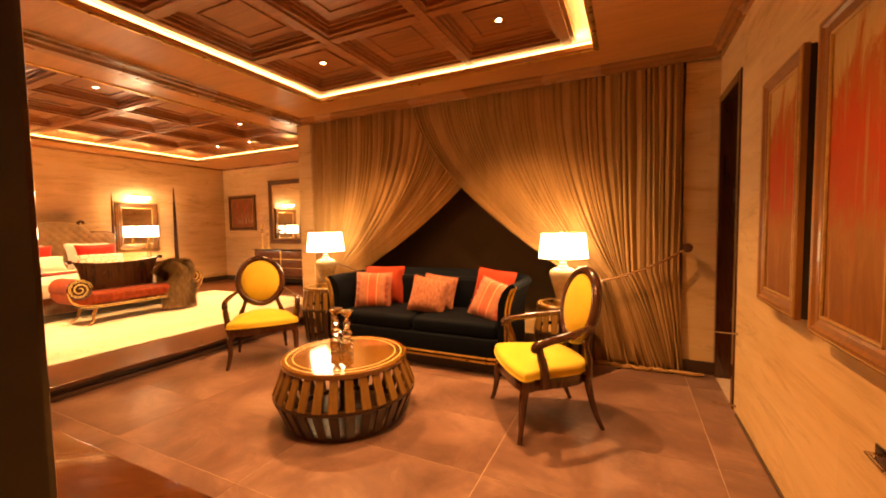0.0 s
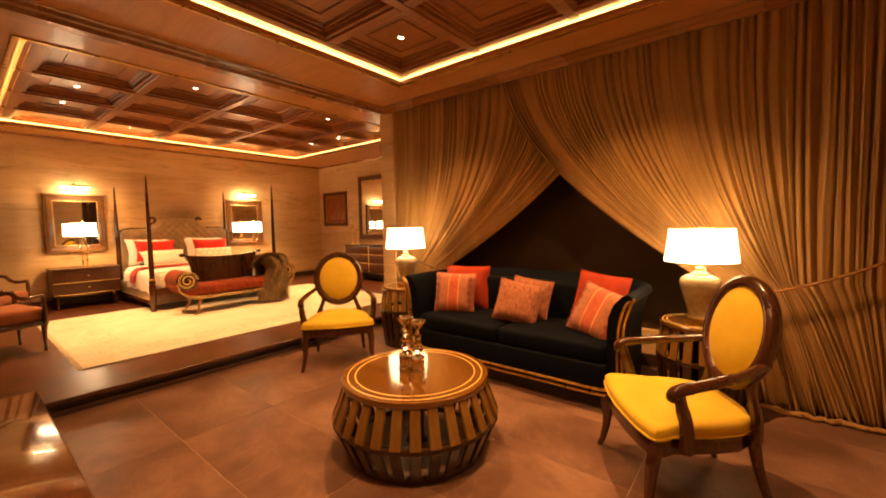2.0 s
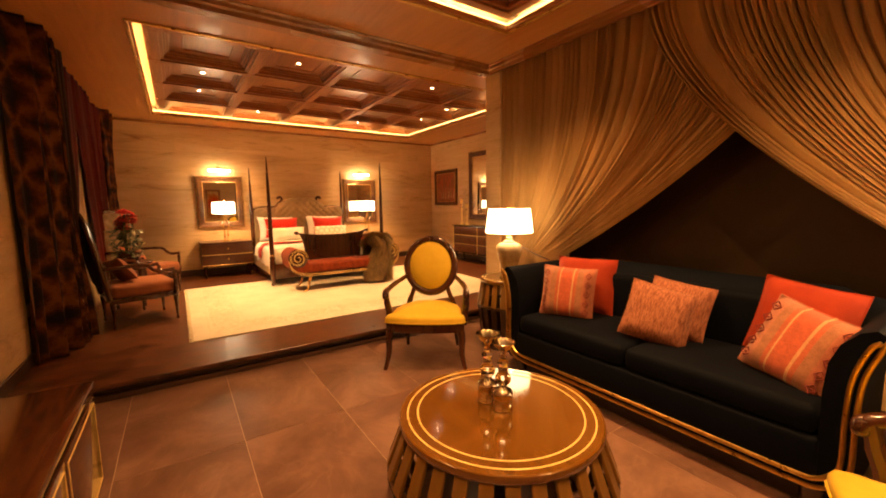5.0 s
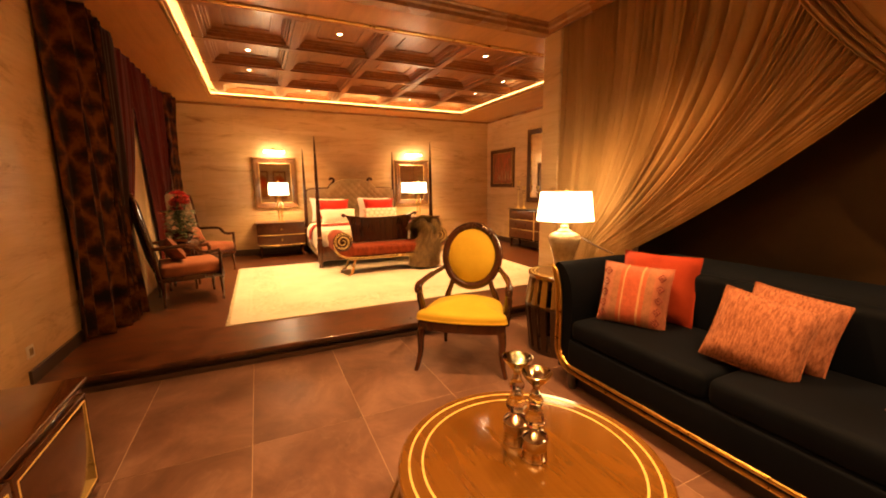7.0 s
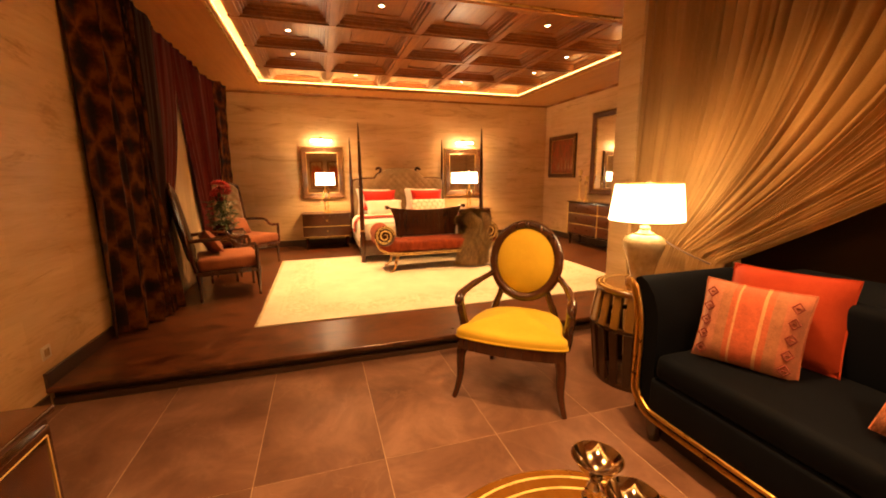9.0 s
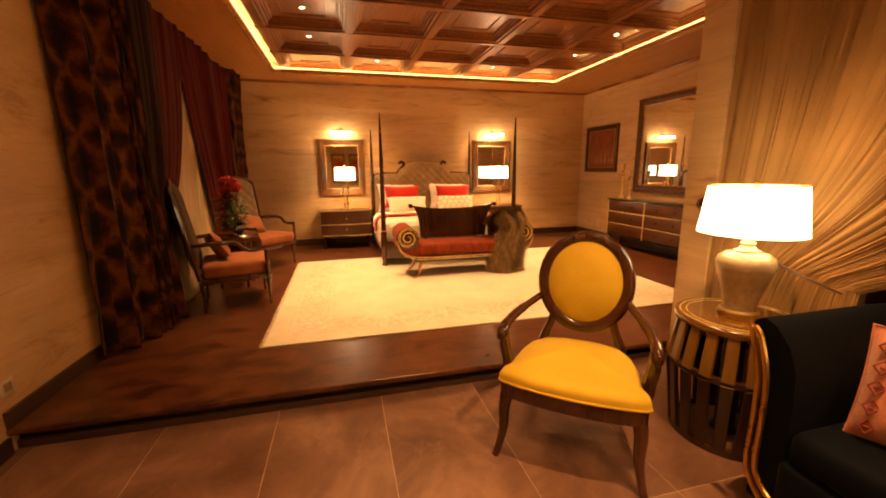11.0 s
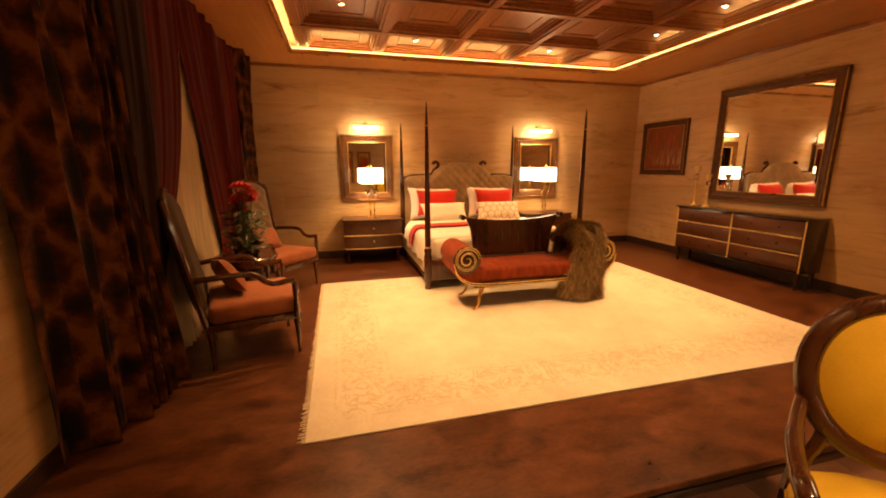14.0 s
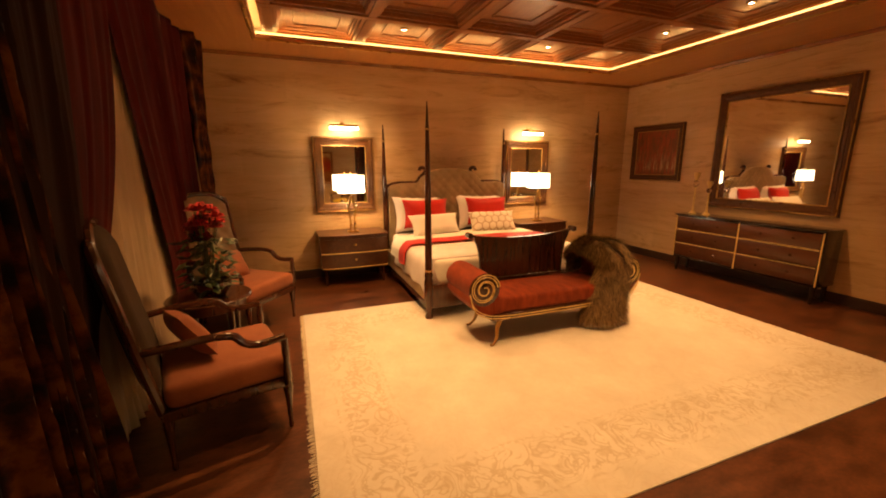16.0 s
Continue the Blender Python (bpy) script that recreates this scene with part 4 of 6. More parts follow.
def yellow_chair(m, label):
    c = thing("armchair", label, "armchair", m, "yellow oval-back chairs")
    # seat: bowed front with flared corners, sides drawn in behind the arm posts, round back
    half = [(0.0, -0.335), (0.12, -0.330), (0.24, -0.315), (0.325, -0.295), (0.348, -0.275), (0.345, -0.235), (0.318, -0.185), (0.312, -0.10), (0.300, 0.02), (0.270, 0.14), (0.205, 0.225), (0.10, 0.26)]
    outline = half + [(0.0, 0.265)] + [(-x, y) for x, y in half[:0:-1]]

    def slab(z0, z1, s0, dome, r):
        """The seat's outline drawn up from z0 to z1, edges rolled by r, top raised by dome."""
        bm = bmesh.new()
        rings = [[bm.verts.new((x * s0, y * s0, z0)) for x, y in outline]]
        for k in range(5):
            a = math.pi / 2 * k / 4
            q = s0 - (r * (1 - math.cos(a))) / 0.3
            rings.append([bm.verts.new((x * q, y * q, z1 - r + r * math.sin(a))) for x, y in outline])
        top = s0 - r / 0.3
        for k in range(1, 7):
            q = top * (1 - k / 7)
            rings.append([bm.verts.new((x * q, y * q, z1 + dome * (1 - (q / top) ** 2))) for x, y in outline])
        n = len(outline)
        for lo, hi in zip(rings, rings[1:]):
            for i in range(n):
                bm.faces.new((lo[i], lo[(i + 1) % n], hi[(i + 1) % n], hi[i]))
        bm.faces.new(rings[0][::-1])
        bm.faces.new(rings[-1])
        return bm
    part("seat_frame", slab(0.335, 0.415, 0.98, 0.0, 0.006), M_MAHOGANY, c)
    part("seat", slab(0.412, 0.475, 1.0, 0.058, 0.030), M_YELLOW, c, "mustard velvet seat")
    bm = bmesh.new()
    tube(bm, [(x * 1.004, y * 1.004, 0.420) for x, y in outline], 0.006, 6, closed=True)
    part("piping", bm, M_YELLOW, c)
    # oval back, leaning
    lean = pose(0, 0.27, 0.83, -12, 0, 0)

    def oval(rx, rz, y, n=48):
        return [(rx * math.cos(2 * math.pi * k / n), y, rz * math.sin(2 * math.pi * k / n)) for k in range(n)]
    bm = bmesh.new()
    tube(bm, oval(0.232, 0.262, 0.0), 0.036, 10, closed=True)
    bm.transform(lean)
    part("back_frame", bm, M_MAHOGANY, c, "dark mahogany oval frame")
    bm = bmesh.new()
    nr, ns = 8, 48
    for side, depth in ((-1, 0.05), (1, 0.028)):
        rings = []
        for j in range(nr + 1):
            q = j / nr
            rings.append([bm.verts.new((0.212 * q * math.cos(2 * math.pi * k / ns), side * (0.012 + depth * (1 - q ** 3)), 0.242 * q * math.sin(2 * math.pi * k / ns))) for k in range(ns)] if j else
                         [bm.verts.new((0, side * (0.012 + depth), 0))])
        for k in range(ns):
            bm.faces.new((rings[0][0], rings[1][k], rings[1][(k + 1) % ns]))
        for a, b in zip(rings[1:], rings[2:]):
            for k in range(ns):
                bm.faces.new((a[k], b[k], b[(k + 1) % ns], a[(k + 1) % ns]))
    bm.transform(lean)
    part("backrest", bm, M_YELLOW, c, "mustard velvet oval pad")
    for sx in (-1, 1):
        bm = bmesh.new()
        tube(bm, curve_pts([(sx * 0.24, 0.22, 0.37), (sx * 0.215, 0.235, 0.47), (sx * 0.175, 0.235, 0.58), (sx * 0.16, 0.25, 0.65)], 12), [0.026] * 6 + [0.022] * 7, 8)
        part("back_support", bm, M_MAHOGANY, c)
        bm = bmesh.new()
        tube(bm, curve_pts([(sx * 0.225, 0.27, 0.735), (sx * 0.27, 0.17, 0.715), (sx * 0.325, 0.02, 0.690), (sx * 0.350, -0.10, 0.672), (sx * 0.356, -0.17, 0.660), (sx * 0.356, -0.205, 0.640), (sx * 0.354, -0.205, 0.605)], 28),
             [0.021] * 8 + [0.025] * 8 + [0.029] * 11 + [0.026, 0.018], 10)
        part("arm", bm, M_MAHOGANY, c)
        bm = bmesh.new()
        tube(bm, curve_pts([(sx * 0.352, -0.185, 0.655), (sx * 0.352, -0.165, 0.57), (sx * 0.342, -0.14, 0.48), (sx * 0.325, -0.13, 0.36)], 14), [0.027] * 5 + [0.031] * 6 + [0.034] * 4, 8)
        part("arm_post", bm, M_MAHOGANY, c)
        bm = bmesh.new()
        tube(bm, curve_pts([(sx * 0.30, -0.25, 0.38), (sx * 0.318, -0.275, 0.28), (sx * 0.318, -0.285, 0.16), (sx * 0.335, -0.30, 0.06), (sx * 0.352, -0.315, 0.0)], 16), [0.034, 0.034, 0.033, 0.032, 0.03, 0.029, 0.027, 0.026, 0.024, 0.022, 0.021, 0.02, 0.019, 0.018, 0.018, 0.017, 0.017], 8)
        part("leg", bm, M_MAHOGANY, c)
        bm = bmesh.new()
        tube(bm, curve_pts([(sx * 0.235, 0.21, 0.38), (sx * 0.235, 0.235, 0.25), (sx * 0.245, 0.27, 0.12), (sx * 0.255, 0.32, 0.0)], 14), [0.028, 0.028, 0.027, 0.026, 0.025, 0.024, 0.023, 0.022, 0.021, 0.02, 0.019, 0.018, 0.017, 0.016, 0.016], 8)
        part("leg", bm, M_MAHOGANY, c)
    return c


yellow_chair(pose(-3.42, 3.51, 0, 0, 0, 51.5), "mustard velvet oval-back armchair with dark mahogany frame by the step")
yellow_chair(pose(-0.275, 3.37, 0, 0, 0, -57.3), "mustard velvet oval-back armchair with dark mahogany frame by the door wall")


# low cabinet along the window wall
M_SIDEBOARD = wood("lacquered_rosewood", (0.040, 0.013, 0.005), (0.105, 0.036, 0.013), rough=0.10, coat=0.6, along="x")
M_SIDEBOARD.node_tree.nodes["Principled BSDF"].inputs["Coat Roughness"].default_value = 0.03


def sideboard():
    c = thing("sideboard", "low dark brown lacquered sideboard with fine brass edging", "sideboard", pose(-1.65, 0.92, 0))
    x0, x1, y0, y1, h = -1.27, 1.25, -0.35, 0.31, 0.58
    part("body", rbox(x0 + 0.02, x1 - 0.02, y0, y1 - 0.02, 0.04, h - 0.03, 0.004), M_SIDEBOARD, c)
    part("top", rbox(x0, x1, y0, y1, h - 0.03, h, 0.006), M_SIDEBOARD, c, "glossy dark brown top")
    part("plinth", rbox(x0 + 0.06, x1 - 0.06, y0 + 0.03, y1 - 0.06, 0.0, 0.045, 0.003), M_DARK, c)
    n = 4
    w = (x1 - x0 - 0.08) / n
    for i in range(n):
        a = x0 + 0.04 + i * w
        dr = part("door", rbox(a + 0.006, a + w - 0.006, y1 - 0.021, y1, 0.07, h - 0.06, 0.003), M_SIDEBOARD, c)
        bm = bmesh.new()
        q = [(a + 0.03, y1 + 0.001, 0.10), (a + w - 0.03, y1 + 0.001, 0.10), (a + w - 0.03, y1 + 0.001, h - 0.09), (a + 0.03, y1 + 0.001, h - 0.09)]
        for k in range(4):
            tube(bm, [q[k], q[(k + 1) % 4]], 0.0028, 6)
        part("brass_line", bm, M_INLAY, dr, "fine brass line")
    return c


sideboard()

# paintings on the door wall
def painting_mat(name, rot=0):
    m, nt, b, nodes, links = nodes_of(name)
    v = coords(nodes, links, (3.0, 3.0, 0.9))
    streak = noise_tex(nodes, links, v, 3.2, 7, 0.7, 0.8)
    drip = noise_tex(nodes, links, coords(nodes, links, (14, 14, 0.8)), 2.0, 4, 0.6)
    tc, sep = nodes.new("ShaderNodeTexCoord"), nodes.new("ShaderNodeSeparateXYZ")
    links.new(tc.outputs["Generated"], sep.inputs[0])
    r = ramp(nodes, [(0.0, (0.16, 0.055, 0.012)), (0.24, (0.26, 0.10, 0.020)), (0.38, (0.33, 0.14, 0.028)), (0.48, (0.40, 0.065, 0.012)), (0.60, (0.46, 0.050, 0.010)), (0.72, (0.40, 0.12, 0.025)), (0.80, (0.52, 0.34, 0.13)), (1.0, (0.62, 0.46, 0.24))])
    w = mix_math(nodes, links, streak, 0.7)
    w2 = mix_math(nodes, links, mix_math(nodes, links, sep.outputs["Z"], 0.75), w, "ADD")
    links.new(mix_math(nodes, links, w2, -0.22, "ADD"), r.inputs["Fac"])
    rd = ramp(nodes, [(0.60, (0, 0, 0)), (0.66, (0.8, 0.8, 0.8))])
    links.new(drip, rd.inputs["Fac"])
    mx = nodes.new("ShaderNodeMix")
    mx.data_type = "RGBA"
    links.new(rd.outputs["Color"], mx.inputs["Factor"])
    links.new(r.outputs["Color"], mx.inputs[6])
    mx.inputs[7].default_value = (0.40, 0.20, 0.06, 1)
    links.new(mx.outputs[2], b.inputs["Base Color"])
    b.inputs["Roughness"].default_value, b.inputs["Specular IOR Level"].default_value = 0.65, 0.2
    bump(nodes, links, streak, b, 0.3, 0.004)
    return m


M_PAINT = painting_mat("abstract_paint")
M_PICFRAME = wood("brown_gilt_frame", (0.17, 0.062, 0.013), (0.32, 0.135, 0.032), rough=0.35, coat=0.2, along="z")


def framed(name, label, category, m, w, h, face, face_name, fw=0.075, fd=0.045, gap=0.0, frame_mat=None, liner=None):
    """A framed panel in the x-z plane, facing -y, its back at y = 0; stepped frame members mitred at the corners."""
    f = thing(name, label, category, m)
    frame_mat = frame_mat or M_GILT
    prof = [(0, 0), (0, -fd * 0.75), (fw * 0.18, -fd), (fw * 0.4, -fd), (fw * 0.55, -fd * 0.7), (fw * 0.8, -fd * 0.62), (fw, -fd * 0.4), (fw, 0)]
    bm = bmesh.new()
    rings = []
    for sx, sz in ((-1, -1), (1, -1), (1, 1), (-1, 1)):
        rings.append([bm.verts.new((sx * (w / 2 - o), y, sz * (h / 2 - o))) for o, y in prof])
    for a in range(4):
        p, q = rings[a], rings[(a + 1) % 4]
        for i in range(len(prof) - 1):
            bm.faces.new((p[i], q[i], q[i + 1], p[i + 1]))
    fr = part("frame", bm, frame_mat, f, smooth=False)
    if liner:
        bm = bmesh.new()
        q = [(sx * (w / 2 - fw - 0.006), -fd * 0.42, sz * (h / 2 - fw - 0.006)) for sx, sz in ((-1, -1), (1, -1), (1, 1), (-1, 1))]
        for k in range(4):
            tube(bm, [q[k], q[(k + 1) % 4]], 0.007, 6)
        part("liner", bm, liner, fr, "thin bright liner")
        bm = bmesh.new()
        q = [(sx * (w / 2 - 0.012), -fd * 0.86, sz * (h / 2 - 0.012)) for sx, sz in ((-1, -1), (1, -1), (1, 1), (-1, 1))]
        for k in range(4):
            tube(bm, [q[k], q[(k + 1) % 4]], 0.006, 6)
        part("outer_bead", bm, liner, fr, "thin gilt outer bead")
    bm = bmesh.new()
    box(bm, -(w / 2 - fw + 0.004), w / 2 - fw + 0.004, -fd * 0.3, -0.004, -(h / 2 - fw + 0.004), h / 2 - fw + 0.004)
    part(face_name, bm, face, f, smooth=False)
    return f


# a panel facing -x needs its -y turned to -x
def on_door_wall(y, z):
    return pose(XR - 0.055, y, z, 0, 0, -90)


framed("painting", "tall abstract painting in reds and browns, gilt-brown frame", "painting", on_door_wall(2.93, 1.59), 0.54, 1.19, M_PAINT, "canvas", 0.07, 0.03, frame_mat=M_PICFRAME, liner=M_GILT)
framed("painting", "tall abstract painting with red drips, gilt-brown frame", "painting", on_door_wall(2.22, 1.59), 0.56, 1.21, M_PAINT, "canvas", 0.07, 0.03, frame_mat=M_PICFRAME, liner=M_GILT)
for y, w in ((2.93, 0.53), (2.22, 0.55)):
    bm = bmesh.new()
    box(bm, XR - 0.055, XR, y - w / 2, y + w / 2, 1.0, 2.18)
    structure("trim_picture_batten", bm, M_DARK, "dark batten that holds a painting off the wall", "trim")

# tall dark door in the door wall
door = thing("door_1", "tall dark timber door in a deep dark frame, closed", "door", kind="structure")
bm = bmesh.new()
box(bm, XR - 0.012, XR + 0.19, DY0 - 0.0, DY0 + 0.07, 0, DZ)
box(bm, XR - 0.012, XR + 0.19, DY1 - 0.07, DY1, 0, DZ)
box(bm, XR - 0.012, XR + 0.19, DY0 + 0.07, DY1 - 0.07, DZ - 0.07, DZ)
soften(part("door_frame", bm, M_MAHOGANY, door, smooth=False), 0.006)
part("leaf", rbox(XR + 0.12, XR + 0.165, DY0 + 0.07, DY1 - 0.07, 0.004, DZ - 0.07, 0.003), M_MAHOGANY, door)
for z in (0.6, 1.66):
    part("hinge", rbox(XR + 0.10, XR + 0.122, DY1 - 0.10, DY1 - 0.07, z - 0.06, z + 0.06, 0.003), M_DARK, door)
bm = bmesh.new()
tube(bm, [(XR + 0.12, DY0 + 0.14, 1.03), (XR + 0.07, DY0 + 0.14, 1.03), (XR + 0.07, DY0 + 0.28, 1.03)], 0.009, 8)
part("door_handle", bm, M_CHROME, door, "polished lever handle")

# entrance: dark open door edge beside the camera's start
ent = thing("door_2", "dark timber entrance door standing open, latch in its edge", "door", kind="structure")
bm = bmesh.new()
box(bm, EX0 - 0.06, EX0 + 0.012, YL - 0.21, YL + 0.012, 0, 2.5)
soften(part("door_frame", bm, M_BLACKWOOD, ent, smooth=False), 0.004)
bm = bmesh.new()
box(bm, EX0 + 0.013, EX0 + 0.018, YL - 0.1, YL - 0.075, 1.28, 1.42)
part("latch_plate", bm, M_CHROME, ent, "polished latch plate", smooth=False)

# two slim steel pins at the end of the door wall, and a lever let into it
for z in (0.60, 0.05):
    pin = thing("wall_pin", "slim polished steel pin standing out of the wall end", "pin", pose(XR, 3.98, z), "steel wall pins")
    bm = bmesh.new()
    tube(bm, [(0.03, 0, 0), (-0.14, 0, 0.004)], 0.006, 8)
    part("rod", bm, M_CHROME, pin)
    bm = bmesh.new()
    lathe(bm, [(0.013, 0), (0.013, 0.004), (0.007, 0.008)], 12)
    bm.transform(pose(0, 0, 0, 0, -90, 0))
    part("collar", bm, M_CHROME, pin)
lever = thing("wall_lever", "dark recessed pull with a polished lever in the wall", "handle", pose(XR, 2.13, 0.675))
part("recess_plate", rbox(-0.006, 0.02, -0.075, 0.055, -0.03, 0.03, 0.005), M_BLACKWOOD, lever)
bm = bmesh.new()
tube(bm, [(-0.004, 0.03, 0.0), (-0.035, 0.03, 0.002), (-0.04, -0.09, 0.0)], 0.006, 8)
part("lever_bar", bm, M_CHROME, lever, "polished lever")

# wall socket near the step
sock = thing("wall_socket", "ivory square wall socket above the baseboard", "wall socket", pose(-4.12, YL, 0.36))
part("plate", rbox(-0.043, 0.043, 0.0, 0.01, -0.043, 0.043, 0.004), surface("ivory_plastic", (0.62, 0.55, 0.42), (0.7, 0.62, 0.5), rough=0.35, relief=0), sock)
part("insert", rbox(-0.024, 0.024, 0.009, 0.012, -0.024, 0.024, 0.001), M_CERAMIC, sock)

# ---- bedroom ----
def rug_mat(hx, hy):
    """Cream wool with a faint scrolled border that follows the edge."""
    m, nt, b, nodes, links = nodes_of("cream_rug_field")
    tc, sep = nodes.new("ShaderNodeTexCoord"), nodes.new("ShaderNodeSeparateXYZ")
    links.new(tc.outputs["Object"], sep.inputs[0])

    def math1(op, a, v):
        n = nodes.new("ShaderNodeMath")
        n.operation = op
        links.new(a, n.inputs[0])
        if isinstance(v, (int, float)):
            n.inputs[1].default_value = v
        elif v is not None:
            links.new(v, n.inputs[1])
        return n.outputs[0]
    dx = math1("ADD", math1("MULTIPLY", math1("ABSOLUTE", sep.outputs["X"], None), -1), hx)
    dy = math1("ADD", math1("MULTIPLY", math1("ABSOLUTE", sep.outputs["Y"], None), -1), hy)
    d = math1("MINIMUM", dx, dy)
    band = ramp(nodes, [(0.0, (0.25, 0.25, 0.25)), (0.14, (0.25, 0.25, 0.25)), (0.15, (0.9, 0.9, 0.9)), (0.17, (0.2, 0.2, 0.2)), (0.20, (1, 1, 1)),
                        (0.46, (1, 1, 1)), (0.49, (0.2, 0.2, 0.2)), (0.51, (0.9, 0.9, 0.9)), (0.53, (0.18, 0.18, 0.18)), (1.0, (0.10, 0.10, 0.10))])
    links.new(d, band.inputs["Fac"])
    v = coords(nodes, links)
    scroll = noise_tex(nodes, links, v, 6.5, 2, 0.5, 2.5)
    rs = ramp(nodes, [(0.44, (0, 0, 0)), (0.50, (1, 1, 1)), (0.60, (0, 0, 0))])
    links.new(scroll, rs.inputs["Fac"])
    pile = noise_tex(nodes, links, v, 160, 3)
    wear = noise_tex(nodes, links, v, 2.2, 5, 0.65)
    rw = ramp(nodes, [(0.3, (0.61, 0.565, 0.485)), (0.7, (0.77, 0.73, 0.65))])
    links.new(wear, rw.inputs["Fac"])
    mx = nodes.new("ShaderNodeMix")
    mx.data_type = "RGBA"
    links.new(math1("MULTIPLY", math1("MULTIPLY", band.outputs["Color"], rs.outputs["Color"]), 0.55), mx.inputs["Factor"])
    links.new(rw.outputs["Color"], mx.inputs[6])
    mx.inputs[7].default_value = (0.44, 0.34, 0.20, 1)
    links.new(mx.outputs[2], b.inputs["Base Color"])
    b.inputs["Roughness"].default_value, b.inputs["Sheen Weight"].default_value = 0.95, 0.2
    bump(nodes, links, pile, b, 0.5, 0.004)
    return m


RX0, RX1, RY0, RY1 = -7.70, -4.76, 1.68, 5.86
hx, hy = (RX1 - RX0) / 2, (RY1 - RY0) / 2
rug = thing("rug", "large cream wool rug with faint scrolled border and fringe", "rug", pose((RX0 + RX1) / 2, (RY0 + RY1) / 2, ZP))
part("rug_field", rbox(-hx, hx, -hy, hy, 0.0, 0.013, 0.004, 2), rug_mat(hx, hy), rug)
bm = bmesh.new()
for side in (-1, 1):
    for i in range(260):
        x = -hx + 2 * hx * (i + 0.5) / 260
        l, s = random.uniform(0.02, 0.042), random.uniform(-0.008, 0.008)
        tube(bm, [(x, side * hy, 0.007), (x + s * 0.5, side * (hy + l * 0.5), 0.006), (x + s, side * (hy + l), 0.003)], 0.003, 4)
tagged(part("fringe", bm, M_RUG, rug, "short wool fringe"), kind="stuff")

M_TUFT = cloth("taupe_linen", (0.20, 0.14, 0.078), (0.33, 0.24, 0.14), size=6, rough=0.8, sheen=0.1)
M_RAIL = cloth("pale_buttoned_linen", (0.36, 0.27, 0.16), (0.52, 0.41, 0.26), size=9, rough=0.8)
M_COVER = cloth("oatmeal_coverlet", (0.72, 0.66, 0.65), (0.83, 0.78, 0.78), size=5, relief=0.3)
M_WHITE = cloth("white_cotton", (0.78, 0.74, 0.66), (0.86, 0.83, 0.77), size=5, relief=0.15)
M_CRIMSON = cloth("crimson_satin", (0.42, 0.018, 0.016), (0.56, 0.035, 0.025), size=4, rough=0.5, relief=0.1)
M_RUST = cloth("rust_velvet", (0.12, 0.017, 0.006), (0.29, 0.052, 0.016), size=7, rough=0.6, sheen=0.05, stretch=(1, 3, 1))


def hex_mat():
    """Pale cotton with an outlined hexagon lattice: the nearer of two shifted rectangular grids gives the cell."""
    m, nt, b, nodes, links = nodes_of("hexagon_print_cotton")
    tc, sep = nodes.new("ShaderNodeTexCoord"), nodes.new("ShaderNodeSeparateXYZ")
    links.new(tc.outputs["Object"], sep.inputs[0])

    def m1(op, a, v=None):
        n = nodes.new("ShaderNodeMath")
        n.operation = op
        for i, s in enumerate((a, v)):
            if isinstance(s, (int, float)):
                n.inputs[i].default_value = s
            elif s is not None:
                links.new(s, n.inputs[i])
        return n.outputs[0]
    x, z = m1("MULTIPLY", sep.outputs["X"], 1 / 0.105), m1("MULTIPLY", sep.outputs["Z"], 1 / 0.105)
    dists = []
    for o in (0.0, 0.5):
        a = m1("ABSOLUTE", m1("SUBTRACT", m1("FRACT", m1("ADD", x, o)), 0.5))
        c = m1("ABSOLUTE", m1("MULTIPLY", m1("SUBTRACT", m1("FRACT", m1("ADD", m1("MULTIPLY", z, 1 / 1.732), o)), 0.5), 1.732))
        dists.append(m1("MAXIMUM", a, m1("ADD", m1("MULTIPLY", a, 0.5), m1("MULTIPLY", c, 0.866))))
    d = m1("MINIMUM", dists[0], dists[1])
    r = ramp(nodes, [(0.0, (0.80, 0.75, 0.67)), (0.43, (0.78, 0.72, 0.63)), (0.455, (0.50, 0.37, 0.24)), (0.5, (0.44, 0.31, 0.19))])
    links.new(d, r.inputs["Fac"])
    links.new(r.outputs["Color"], b.inputs["Base Color"])
    b.inputs["Roughness"].default_value = 0.8
    bump(nodes, links, noise_tex(nodes, links, coords(nodes, links), 180, 2), b, 0.2, 0.003)
    return m


M_HEX = hex_mat()


